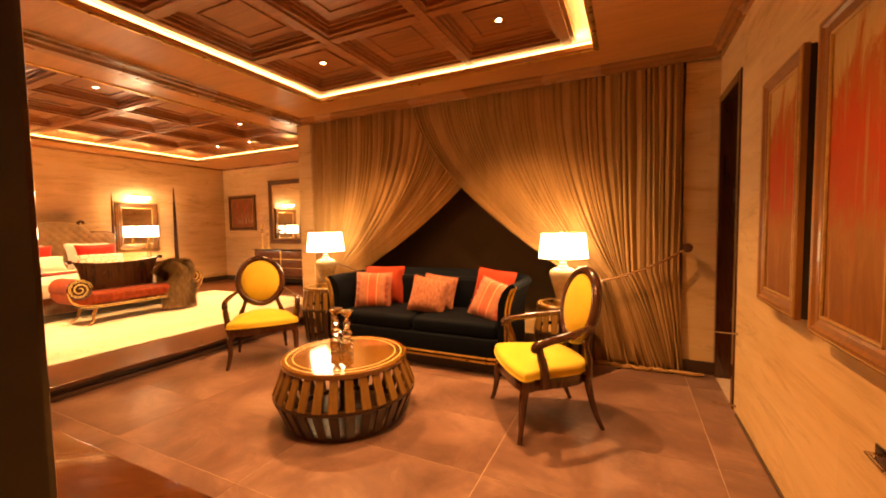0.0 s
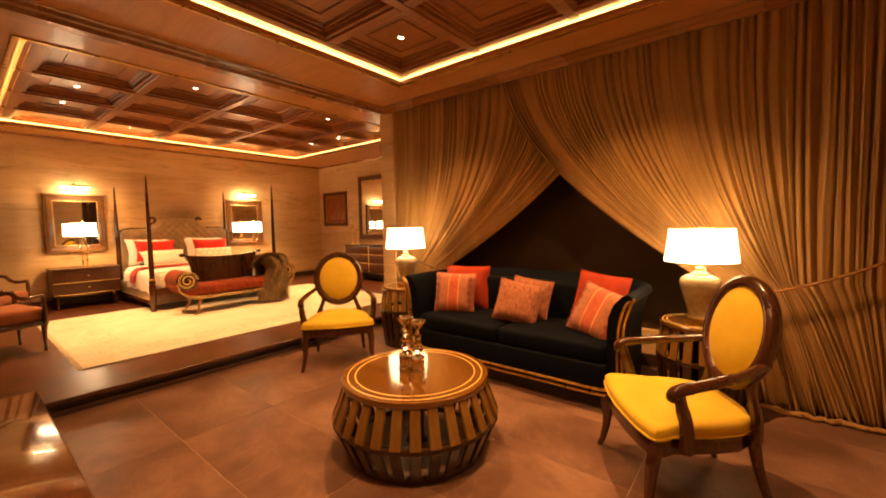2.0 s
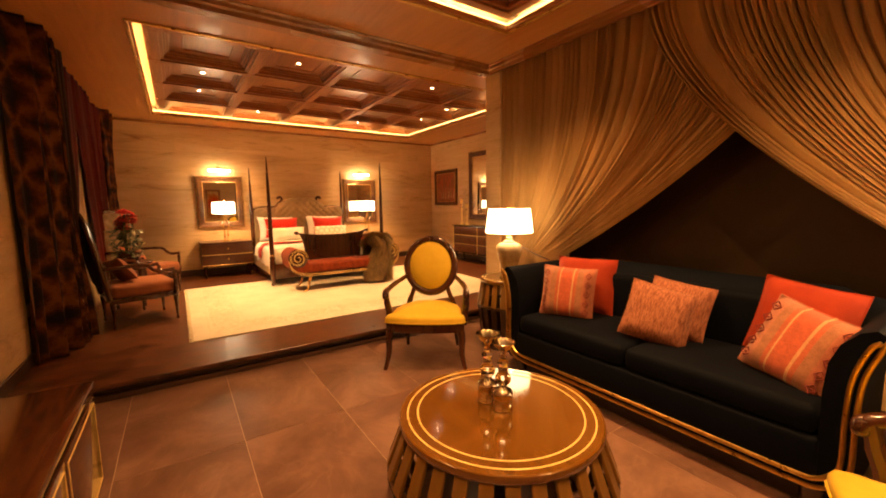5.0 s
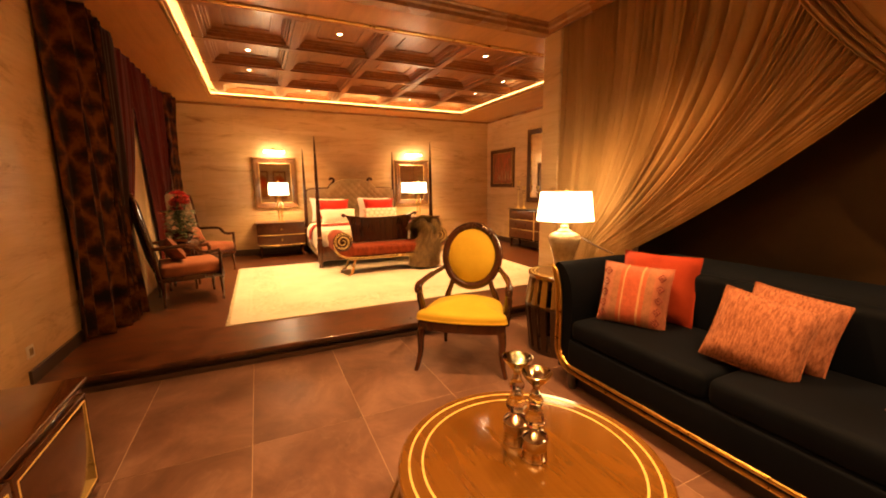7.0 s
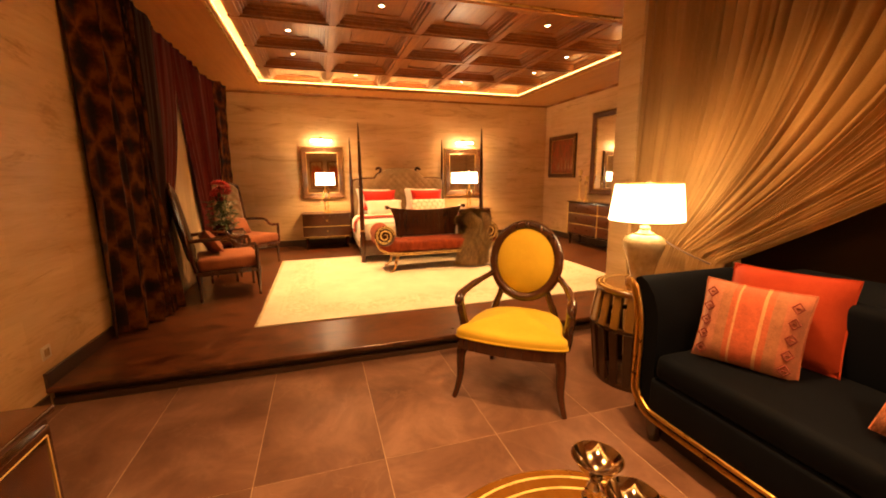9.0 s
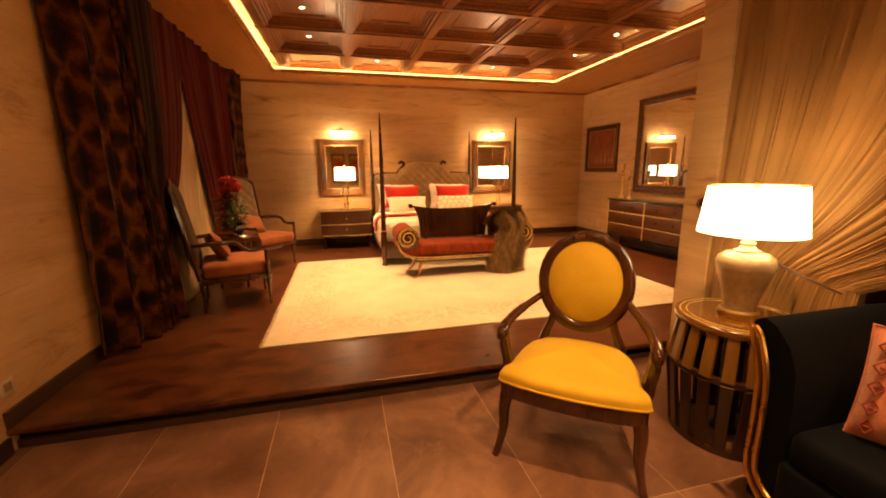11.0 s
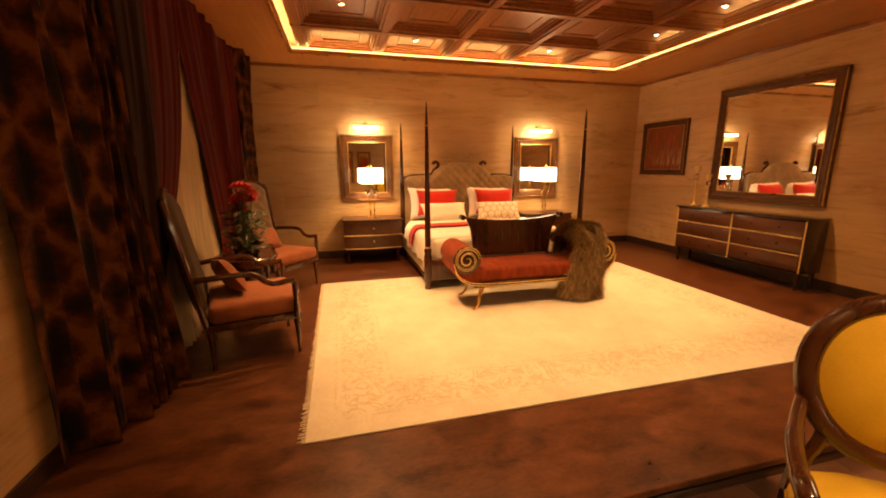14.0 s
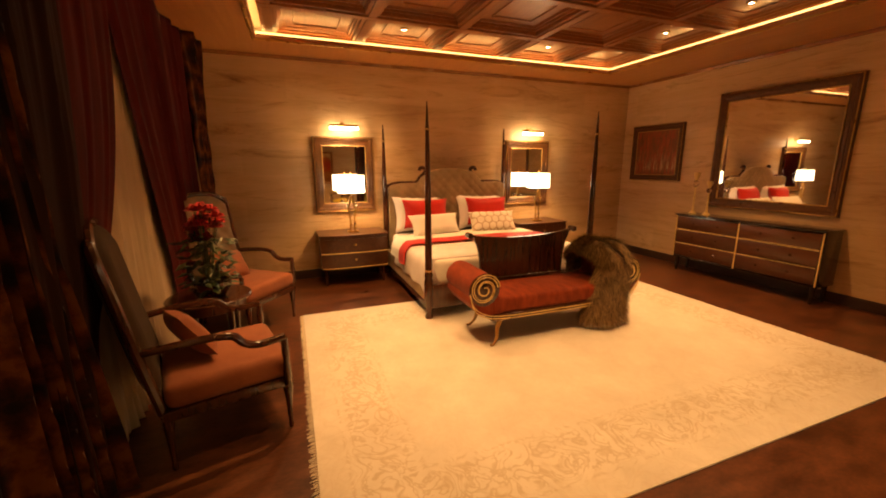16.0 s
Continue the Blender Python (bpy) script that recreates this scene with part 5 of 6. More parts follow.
def bed():
    b = thing("four_poster_bed", "dark four-poster bed, made up in cream and red", "bed", pose(-8.10, 3.84, ZP))
    xf, xh, yl, yr = 0.94, -0.94, -0.975, 0.975
    for x, y, h in ((xf, yl, 2.085), (xf, yr, 2.075), (xh, -0.965, 2.06), (xh, 0.885, 2.06)):
        bm = bmesh.new()
        lathe(bm, [(0.036, 0.0), (0.042, 0.03), (0.03, 0.07), (0.045, 0.14), (0.046, 0.40), (0.036, 0.43), (0.046, 0.46), (0.034, 0.50), (0.036, 0.62), (0.033, 0.9), (0.028, 1.3),
                   (0.022, 1.65), (0.017, 1.82), (0.022, 1.85), (0.015, 1.87), (0.010, 2.0), (0.004, h)], 14, x, y)
        post = part("bed_post", bm, M_MAHOGANY, b)
        bm = bmesh.new()
        lathe(bm, [(0.035, 0.495), (0.04, 0.505), (0.035, 0.515)], 14, x, y)
        part("gilt_collar", bm, M_GILT, post, "gilt collar")
        bm = bmesh.new()
        lathe(bm, [(0.021, 1.835), (0.025, 1.845), (0.02, 1.855)], 12, x, y)
        part("gilt_collar", bm, M_GILT, post, "gilt collar")
    for y in (-0.955, 0.93):
        part("side_rail", rbox(xh, xf, y - 0.03, y + 0.03, 0.16, 0.36, 0.012, 3), M_RAIL, b, "pale upholstered rail")
        part("rail_moulding", rbox(xh, xf, y - 0.036, y + 0.036, 0.11, 0.165, 0.008, 2), M_MAHOGANY, b)
    part("foot_rail", rbox(xf - 0.03, xf + 0.03, yl, yr, 0.11, 0.36, 0.012, 3), M_MAHOGANY, b)
    part("mattress", rbox(xh + 0.06, xf - 0.05, -0.90, 0.87, 0.20, 0.585, 0.06, 4), M_WHITE, b)

    # tufted headboard: shouldered outline with a raised middle
    def top(y):
        a = abs(y + 0.03)
        if a < 0.40:
            return 1.47 - 0.10 * (a / 0.40) ** 3
        q = min(1, (a - 0.40) / 0.10)
        side = 1.27 - 0.05 * max(0, (a - 0.72) / 0.2) ** 2
        return lerp(1.37, side, q * q * (3 - 2 * q))

    def tuft(y, z):
        s, best = 0.135, 1.0
        for off in (0, 1):
            cy = round((y / s) - off * 0.5) * s + off * 0.5 * s
            cz = round((z / s) - off * 0.5) * s + off * 0.5 * s
            best = min(best, math.hypot(y - cy, z - cz))
        return 0.028 * min(1, best / 0.06)
    bm = bmesh.new()
    grid(bm, 96, 56, lambda u, v: (xh + 0.02 + 0.035 + tuft(lerp(-0.93, 0.85, u), lerp(0.3, top(lerp(-0.93, 0.85, u)), v)) * min(1, 12 * min(u, 1 - u, 1 - v)),
                                   lerp(-0.93, 0.85, u), lerp(0.3, top(lerp(-0.93, 0.85, u)), v)))
    hb = part("headboard_pad", bm, M_TUFT, b, "buttoned taupe headboard")
    m = hb.modifiers.new("pad", "SOLIDIFY")
    m.thickness, m.offset = 0.06, -1
    bm = bmesh.new()
    pts = [(xh + 0.035, lerp(-0.95, -0.42, k / 14), top(lerp(-0.95, -0.42, k / 14)) + 0.012) for k in range(15)]
    pts = [(xh + 0.035, -0.955, 0.5), (xh + 0.035, -0.955, 0.9), (xh + 0.035, -0.955, 1.12)] + pts
    pts += [(xh + 0.035, -0.43 + 0.045 * math.sin(a), 1.42 + 0.045 * (1 - math.cos(a)) - 0.02) for a in (0.6, 1.4, 2.2, 3.0, 3.8, 4.6)]
    tube(bm, curve_pts(pts, 60), 0.026, 8)
    part("headboard_moulding", bm, M_MAHOGANY, b, "scrolled dark moulding")
    bm = bmesh.new()
    tube(bm, curve_pts([(x, -0.07 - y, z) for x, y, z in pts], 60), 0.026, 8)
    part("headboard_moulding", bm, M_MAHOGANY, b, "scrolled dark moulding")
    return b


bed()


def bedcover(name, label, x0, x1, lift, hem, mat, seed, foot_drop=False):
    """A cloth laid over the mattress that hangs down both sides."""
    c = thing(name, label, "bedding", pose(-8.10, 3.84, ZP))
    prof = [(-1.0 - lift, hem), (-0.995 - lift, 0.42), (-0.985 - lift, 0.53), (-0.95, 0.585 + lift), (-0.86, 0.598 + lift), (-0.5, 0.605 + lift), (0, 0.61 + lift), (0.5, 0.605 + lift),
            (0.84, 0.598 + lift), (0.925, 0.585 + lift), (0.955 + lift, 0.53), (0.965 + lift, 0.42), (0.97 + lift, hem)]
    line = curve_pts([(0, y, z) for y, z in prof], 60)

    def f(u, v):
        p = line[min(60, int(round(v * 60)))]
        x = lerp(x0, x1, u)
        hang = max(0, 0.55 - p.z) / 0.3
        w = 0.010 * noise.noise((x * 5, p.y * 4, seed)) + 0.018 * hang * math.sin(x * 17 + seed) * (1 if p.y < 0 else -1)
        drop = 0.0
        if foot_drop and u > 0.93:
            drop = ((u - 0.93) / 0.07) ** 2 * max(0, p.z - 0.26)
        return (x, p.y + w * hang, p.z + 0.6 * w * (1 - min(1, hang)) - drop)
    bm = bmesh.new()
    grid(bm, 36, 60, f)
    thicken(part("cloth", bm, mat, c), 0.012)
    return c


bedcover("coverlet", "pale oatmeal coverlet hanging over the bed", -0.30, 0.90, 0.004, 0.30, M_COVER, 2, True)
bedcover("bed_sheet", "turned-down white cotton sheet across the bed", -0.42, 0.06, 0.022, 0.40, M_WHITE, 5)
bedcover("bed_runner", "crimson satin runner laid across the bed", 0.0, 0.24, 0.036, 0.40, M_CRIMSON, 9)


def bed_pillow(label, mat, w, h, t, x, y, z, tilt, yaw=0):
    p = thing("bed_pillow", label, "pillow", pose(-8.10 + x, 3.84 + y, ZP + z, tilt, 0, 90 + yaw), "bed pillows")
    bm = bmesh.new()
    cushion(bm, w, h, t, 16, 0.10)
    part("cover", bm, mat, p)
    return p


for y in (-0.50, 0.44):
    bed_pillow("large cream pillow against the headboard", M_COVER, 0.80, 0.50, 0.18, -0.78, y, 0.86, -14, 4)
    bed_pillow("crimson satin pillow leaning on a cream one", M_CRIMSON, 0.64, 0.40, 0.20, -0.64, y + 0.03, 0.875, -18, -4)
bed_pillow("plain white cotton pillow in front of a crimson one", M_WHITE, 0.72, 0.34, 0.22, -0.42, -0.41, 0.735, -34, 5)
bed_pillow("white pillow printed with brown hexagons", M_HEX, 0.72, 0.34, 0.22, -0.42, 0.45, 0.735, -34, -3)


def bench():
    b = thing("scroll_bench", "rust velvet scroll-arm bench with gilt spirals at the bed foot", "bench", pose(-6.62, 3.85, ZP + 0.012))
    part("seat", rbox(-0.25, 0.245, -0.70, 0.70, 0.27, 0.415, 0.035, 3), M_RUST, b)
    part("seat_rail", rbox(-0.26, 0.256, -0.70, 0.70, 0.218, 0.278, 0.012, 2), M_MAHOGANY, b)
    for s in (-1, 1):
        bm = bmesh.new()
        prof = []
        for k in range(25):
            a = math.pi * 2 * k / 24
            prof.append((s * 0.77 + 0.135 * math.cos(a), 0.505 + 0.135 * math.sin(a)))
        prism(bm, prof[:-1], -0.27, 0.245, "x")
        part("arm_roll", bm, M_RUST, b, "rolled rust velvet arm")
        bm = bmesh.new()
        prism(bm, [(s * 0.60, 0.27), (s * 0.70, 0.26), (s * 0.82, 0.30), (s * 0.90, 0.40), (s * 0.88, 0.5), (s * 0.70, 0.5), (s * 0.62, 0.42)], -0.262, 0.238, "x")
        part("arm_base", bm, M_RUST, b)
        bm = bmesh.new()
        lathe(bm, [(0.139, 0.0), (0.139, 0.006), (0.132, 0.010), (0.001, 0.010)], 28)
        bm.transform(pose(0.243, s * 0.77, 0.505, 0, 90, 0))
        part("scroll_cap", bm, M_MAHOGANY, b, "dark scroll end")
        # gilt spirals that run on into the rail
        for off in (0.0, 0.022):
            pts = []
            for k in range(56):
                a = 0.35 + k * 4.6 * math.pi / 55
                r = 0.018 + (0.142 - off - 0.018) * (k / 55)
                pts.append((0.256, s * (0.77 + r * math.cos(a + 0.8) * 1.0), 0.505 + r * math.sin(a + 0.8)))
            tail = [(0.258, s * 0.86, 0.34 + off), (0.26, s * 0.74, 0.262 + off), (0.262, s * 0.55, 0.236 + off), (0.262, s * 0.25, 0.230 + off), (0.262, 0.0, 0.230 + off)]
            bm = bmesh.new()
            tube(bm, pts, 0.0042, 6)
            tube(bm, curve_pts([(0.257, s * 0.905, 0.48)] + tail, 30), 0.0045, 6)
            part("gilt_spiral", bm, M_INLAY, b, "pale gilt spiral line")
        for x, kx in ((0.20, 0.05), (-0.2, -0.03)):
            for o in (0.0, 0.035):
                bm = bmesh.new()
                tube(bm, curve_pts([(x, s * (0.56 + o), 0.235), (x, s * (0.605 + o * 0.6), 0.14), (x + kx * 0.5, s * (0.63 + o * 0.2), 0.06), (x + kx, s * 0.68, 0.008), (x + kx, s * 0.705, 0.012)], 18), 0.011, 7)
                part("leg", bm, M_GILT, b)
    # dark shaped back board
    n = 24
    outline = []
    for k in range(n + 1):
        y = lerp(-0.60, 0.60, k / n)
        outline.append((y - 0.02, 0.80 + 0.055 * (abs(y) / 0.6) ** 2.2))
    right = [(0.56, 0.82), (0.515, 0.72), (0.49, 0.6), (0.475, 0.40)]
    poly = [(-0.02 - a, z) for a, z in reversed(right)] + outline + [(-0.02 + a, z) for a, z in right]
    bm = bmesh.new()
    prism(bm, poly[::-1], -0.405, -0.36, "x")
    soften(part("back_board", bm, M_MAHOGANY, b, "dark mahogany back board", smooth=False), 0.008)
    for s in (-1, 1):
        bm = bmesh.new()
        tube(bm, [(-0.42, s * 0.605 - 0.02, 0.845), (-0.345, s * 0.605 - 0.02, 0.845)], 0.03, 14)
        part("back_scroll", bm, M_MAHOGANY, b)
        bm = bmesh.new()
        tube(bm, curve_pts([(-0.25, s * 0.4, 0.25), (-0.33, s * 0.42, 0.35), (-0.38, s * 0.44, 0.5)], 10), 0.02, 7)
        part("back_post", bm, M_MAHOGANY, b)
    return b


bench()


def fur_throw():
    t = thing("fur_throw", "shaggy brown fur throw draped over the bench end", "throw", pose(-6.62, 3.85, ZP + 0.012))
    line = curve_pts([(-0.30, 0, 0.46), (-0.33, 0, 0.64), (-0.25, 0, 0.74), (-0.08, 0, 0.775), (0.10, 0, 0.76), (0.23, 0, 0.67), (0.285, 0, 0.54), (0.295, 0, 0.38), (0.30, 0, 0.22), (0.32, 0, 0.07)], 60)

    def f(u, v):
        p = line[int(round(v * 60))]
        waist = 1 + 0.12 * v - 0.40 * math.exp(-((v - 0.62) / 0.11) ** 2)
        c = lerp(0.72, 0.52, v) + 0.05 * math.exp(-((v - 0.62) / 0.15) ** 2)
        side = 2 * u - 1
        y = c + side * 0.222 * waist * (1 - 0.25 * max(0, abs(side) - 0.6))
        sag = 0.26 * abs(side) ** 2.6 * max(0, 1 - 1.5 * v)
        bulge = 0.07 * noise.noise((u * 4, v * 5, 3)) + 0.03 * math.sin(u * 13 + v * 9) + 0.03 * noise.noise((u * 9, v * 11, 5))
        round_off = 0.13 * abs(side) ** 2.4 * min(1, 1.6 * v)
        return (p.x - round_off + bulge * (0.35 + 0.65 * v), y + 0.03 * noise.noise((u * 3, v * 6, 8)), max(0.014, p.z - sag + bulge * (1 - v) - (0.0 if v < 0.9 else 0.05 * noise.noise((u * 5, 0, 2)))))
    bm = bmesh.new()
    grid(bm, 30, 60, f)
    thicken(part("hide", bm, M_FUR, t), 0.02)
    bm = bmesh.new()
    for _ in range(22000):
        u, v = random.random(), random.random()
        p = Vector(f(u, v))
        q = Vector(f(min(1, u + 0.02), v)) - p
        r = Vector(f(u, min(1, v + 0.03))) - p
        nrm = r.cross(q)
        if nrm.length == 0:
            continue
        nrm.normalize()
        if nrm.x < 0 and nrm.z < 0.2:
            nrm = -nrm
        d = (nrm * 0.7 + r.normalized() * 0.9 + Vector((random.uniform(-.5, .5), random.uniform(-.8, .8), random.uniform(-.5, .3)))).normalized()
        s = q.normalized() * 0.0045
        l = random.uniform(0.04, 0.115)
        a = p + nrm * 0.008
        e = a + d * l + Vector((0, 0, -l * 0.3))
        if e.z < 0.004:
            e.z = 0.004
        bm.faces.new([bm.verts.new(w) for w in (a - s, a + s, e)])
    tagged(part("fur", bm, M_FURTIP, t, "long brown fur", smooth=False), kind="stuff")


M_FUR = surface("brown_fur", (0.045, 0.027, 0.010), (0.20, 0.125, 0.05), size=14, fine=120, rough=0.8, relief=0.3, sheen=0.3)


def fur_tip_mat():
    m, nt, b, nodes, links = nodes_of("brown_fur_tips")
    geo = nodes.new("ShaderNodeNewGeometry")
    r = ramp(nodes, [(0.0, (0.04, 0.022, 0.008)), (0.5, (0.18, 0.108, 0.036)), (1.0, (0.46, 0.31, 0.125))])
    links.new(geo.outputs["Random Per Island"], r.inputs["Fac"])
    links.new(r.outputs["Color"], b.inputs["Base Color"])
    b.inputs["Roughness"].default_value = 0.6
    return m


M_FURTIP = fur_tip_mat()
fur_throw()


def nightstand(m):
    n = thing("nightstand", "dark walnut bow-front nightstand with brass lines", "nightstand", m, "nightstands")
    w, d, z0, z1 = 0.42, 0.25, 0.215, 0.66

    def bow(y):
        return d + 0.035 * (1 - (y / w) ** 2)
    def slab(z_a, z_b, grow, back=-0.25):
        bm = bmesh.new()
        pts = [(-w - grow, back), (w + grow, back)] + [(w + grow - (2 * w + 2 * grow) * k / 14, bow(w - 2 * w * k / 14) + grow) for k in range(15)]
        lo, hi = [bm.verts.new((x, y, z_a)) for y, x in pts], [bm.verts.new((x, y, z_b)) for y, x in pts]
        bm.faces.new(lo[::-1])
        bm.faces.new(hi)
        for i in range(len(pts)):
            bm.faces.new((lo[i], lo[(i + 1) % len(pts)], hi[(i + 1) % len(pts)], hi[i]))
        return bm
    soften(part("body", slab(z0, z1 - 0.025, 0), M_DRESSER, n, smooth=False), 0.004)
    soften(part("top", slab(z1 - 0.024, z1, 0.018), M_DRESSER, n, smooth=False), 0.006)
    for k in range(2):
        za = z0 + 0.035 + k * 0.193
        dr = part("drawer", slab(za, za + 0.165, 0.006, 0.1), M_DRESSER, n, smooth=False)
        bm = bmesh.new()
        tube(bm, [(bow(y) + 0.010, y, za - 0.014) for y in [-w + 2 * w * i / 14 for i in range(15)]], 0.006, 6)
        part("brass_line", bm, M_INLAY, dr, "brass line under the drawer")
        bm = bmesh.new()
        lathe(bm, [(0.008, 0), (0.014, 0.012), (0.006, 0.022)], 10)
        bm.transform(pose(bow(0) + 0.004, 0, za + 0.09, 0, 90, 0))
        part("knob", bm, M_GOLD, dr, "small brass knob")
    for x in (-0.2, 0.2):
        for y in (-w + 0.05, w - 0.05):
            bm = bmesh.new()
            lathe(bm, [(0.014, 0), (0.026, z0 + 0.01)], 10, x, y)
            part("leg", bm, M_MAHOGANY, n)
    return n


ns = nightstand(pose(-8.90, 2.375, ZP))
copy_thing(ns, pose(-8.90, 5.235, ZP))


def bedside_lamp(x, y, z):
    t = thing("bedside_lamp", "brass twin-stem bedside lamp with a lit cream shade", "table lamp", pose(x, y, z), "bedside lamps")
    part("plinth", rbox(-0.05, 0.05, -0.07, 0.07, 0.0, 0.02, 0.005), M_GOLD, t)
    for s in (-1, 1):
        bm = bmesh.new()
        tube(bm, curve_pts([(0, s * 0.028, 0.02), (0, s * 0.03, 0.20), (0, s * 0.05, 0.30), (0, s * 0.02, 0.40), (0, s * 0.01, 0.48)], 20), 0.013, 8)
        part("stem", bm, M_GOLD, t)
        bm = bmesh.new()
        lathe(bm, [(0.006, 0.0), (0.022, 0.018), (0.028, 0.035), (0.02, 0.055), (0.006, 0.066)], 8, 0, s * 0.05)
        bm.transform(pose(0, 0, 0.32))
        part("crystal_drop", bm, M_CRYSTAL, t, "cut crystal drop")
    bm = bmesh.new()
    n, pts = 48, []
    for k in range(n):
        a = 2 * math.pi * k / n
        c, s = math.cos(a), math.sin(a)
        pts.append((0.115 * math.copysign(abs(c) ** 0.6, c), 0.172 * math.copysign(abs(s) ** 0.6, s)))
    lo = [bm.verts.new((a, b, 0.515)) for a, b in pts]
    hi = [bm.verts.new((a * 0.97, b * 0.97, 0.735)) for a, b in pts]
    for k in range(n):
        bm.faces.new((lo[k], lo[(k + 1) % n], hi[(k + 1) % n], hi[k]))
    thicken(part("shade", bm, M_SHADE2, t, "lit cream oval shade"), 0.003)
    bm = bmesh.new()
    lathe(bm, [(0.004, 0.48), (0.004, 0.755), (0.014, 0.765), (0.006, 0.79)], 10)
    part("finial", bm, M_GOLD, t)
    bulb(x, y, z + 0.63, BULB * 6.0)
    return t


M_SHADE2 = glow("bedside_shade_glow", (1.0, 0.80, 0.50), SHADE * 1.15)
bedside_lamp(-8.86, 2.39, ZP + 0.66)
bedside_lamp(-8.86, 5.26, ZP + 0.66)

M_BRONZE = surface("bronzed_wood", (0.060, 0.022, 0.006), (0.14, 0.054, 0.014), size=18, rough=0.32, metal=0.15, relief=0.2)
for y in (2.36, 5.22):
    framed("wall_mirror", "rectangular wall mirror in a stepped gilt frame", "mirror", pose(XB, y, 1.54, 0, 0, 90), 0.80, 0.99, M_MIRROR, "glass", 0.11, 0.05, frame_mat=M_BRONZE, liner=M_GILT)
    pl = thing("picture_light", "brass picture light glowing above the mirror", "wall lamp", pose(XB, y, 2.13), "picture lights")
    bm = bmesh.new()
    lathe(bm, [(0.035, 0), (0.04, 0.006), (0.03, 0.02), (0.012, 0.028)], 18)
    bm.transform(pose(0, 0, 0.06, 0, 90, 0))
    part("wall_rose", bm, M_GOLD, pl)
    bm = bmesh.new()
    tube(bm, curve_pts([(0.02, 0, 0.06), (0.09, 0, 0.085), (0.15, 0, 0.06), (0.16, 0, 0.02)], 14), 0.008, 8)
    part("arm", bm, M_GOLD, pl)
    bm = bmesh.new()
    tube(bm, [(0.165, -0.185, 0.034), (0.165, 0.185, 0.034)], 0.017, 12)
    hood = part("hood", bm, M_GOLD, pl)
    bm = bmesh.new()
    tube(bm, [(0.165, -0.18, 0.002), (0.165, 0.18, 0.002)], 0.018, 10)
    part("tube_bulb", bm, M_TUBE, hood, "glowing tube bulb")
    ld = bpy.data.lights.new("picture_light_beam", "AREA")
    ld.shape, ld.size, ld.size_y, ld.energy, ld.color = "RECTANGLE", 0.36, 0.03, PICTURE, (1.0, 0.68, 0.34)
    lo = new("picture_light_beam", ld)
    lo.matrix_world = look((XB + 0.163, y, 2.105), (XB, y, 1.99))


def dresser():
    d = thing("dresser", "long walnut six-drawer dresser with brass lines and ebony sides", "dresser", pose(-6.845, 7.05, ZP))
    x0, x1, y0, y1, z0, z1 = -0.87, 0.87, -0.17, 0.155, 0.20, 0.83
    part("body", rbox(x0, x1, y0 + 0.012, y1, z0, z1 - 0.02, 0.006), M_BLACKWOOD, d)
    part("top", rbox(x0 - 0.02, x1 + 0.02, y0 - 0.02, y1 + 0.005, z1 - 0.02, z1, 0.006), M_BLACKWOOD, d)
    for i in range(2):
        for k in range(3):
            a, b = (x0 + 0.03, -0.012) if i == 0 else (0.012, x1 - 0.03)
            za = z0 + 0.03 + k * 0.195
            dr = part("drawer", rbox(a, b, y0 - 0.006, y0 + 0.02, za, za + 0.172, 0.004), M_DRESSER, d)
            bm = bmesh.new()
            if k < 2:
                tube(bm, [(a, y0 - 0.006, za + 0.183), (b, y0 - 0.006, za + 0.183)], 0.004, 6)
            else:
                tube(bm, [(a, y0 - 0.004, za + 0.0), (b, y0 - 0.004, za + 0.0)], 0.002, 6)
            part("brass_line", bm, M_INLAY, dr, "brass line")
            for sx in (0.3, 0.7):
                bm = bmesh.new()
                lathe(bm, [(0.010, 0), (0.015, 0.010), (0.006, 0.02)], 10)
                bm.transform(pose(lerp(a, b, sx), y0 - 0.005, za + 0.09, 90, 0, 0))
                part("knob", bm, M_MAHOGANY, dr)
    for x in (x0 + 0.012, 0, x1 - 0.012):
        bm = bmesh.new()
        tube(bm, [(x, y0 - 0.002, z0 + 0.01), (x, y0 - 0.002, z1 - 0.03)], 0.009, 6)
        part("brass_pilaster", bm, M_INLAY, d, "slim brass upright")
    for x in (x0 + 0.05, x1 - 0.05):
        for y in (y0 + 0.05, y1 - 0.05):
            bm = bmesh.new()
            lathe(bm, [(0.016, 0), (0.03, z0 + 0.01)], 10, x, y)
            part("leg", bm, M_BLACKWOOD, d)


dresser()
framed("wall_mirror", "large square wall mirror in a broad dark gilt-edged frame", "mirror", pose(-6.79, YM, 1.835), 1.47, 1.50, M_MIRROR, "glass", 0.11, 0.05, frame_mat=M_BRONZE, liner=M_GOLD)


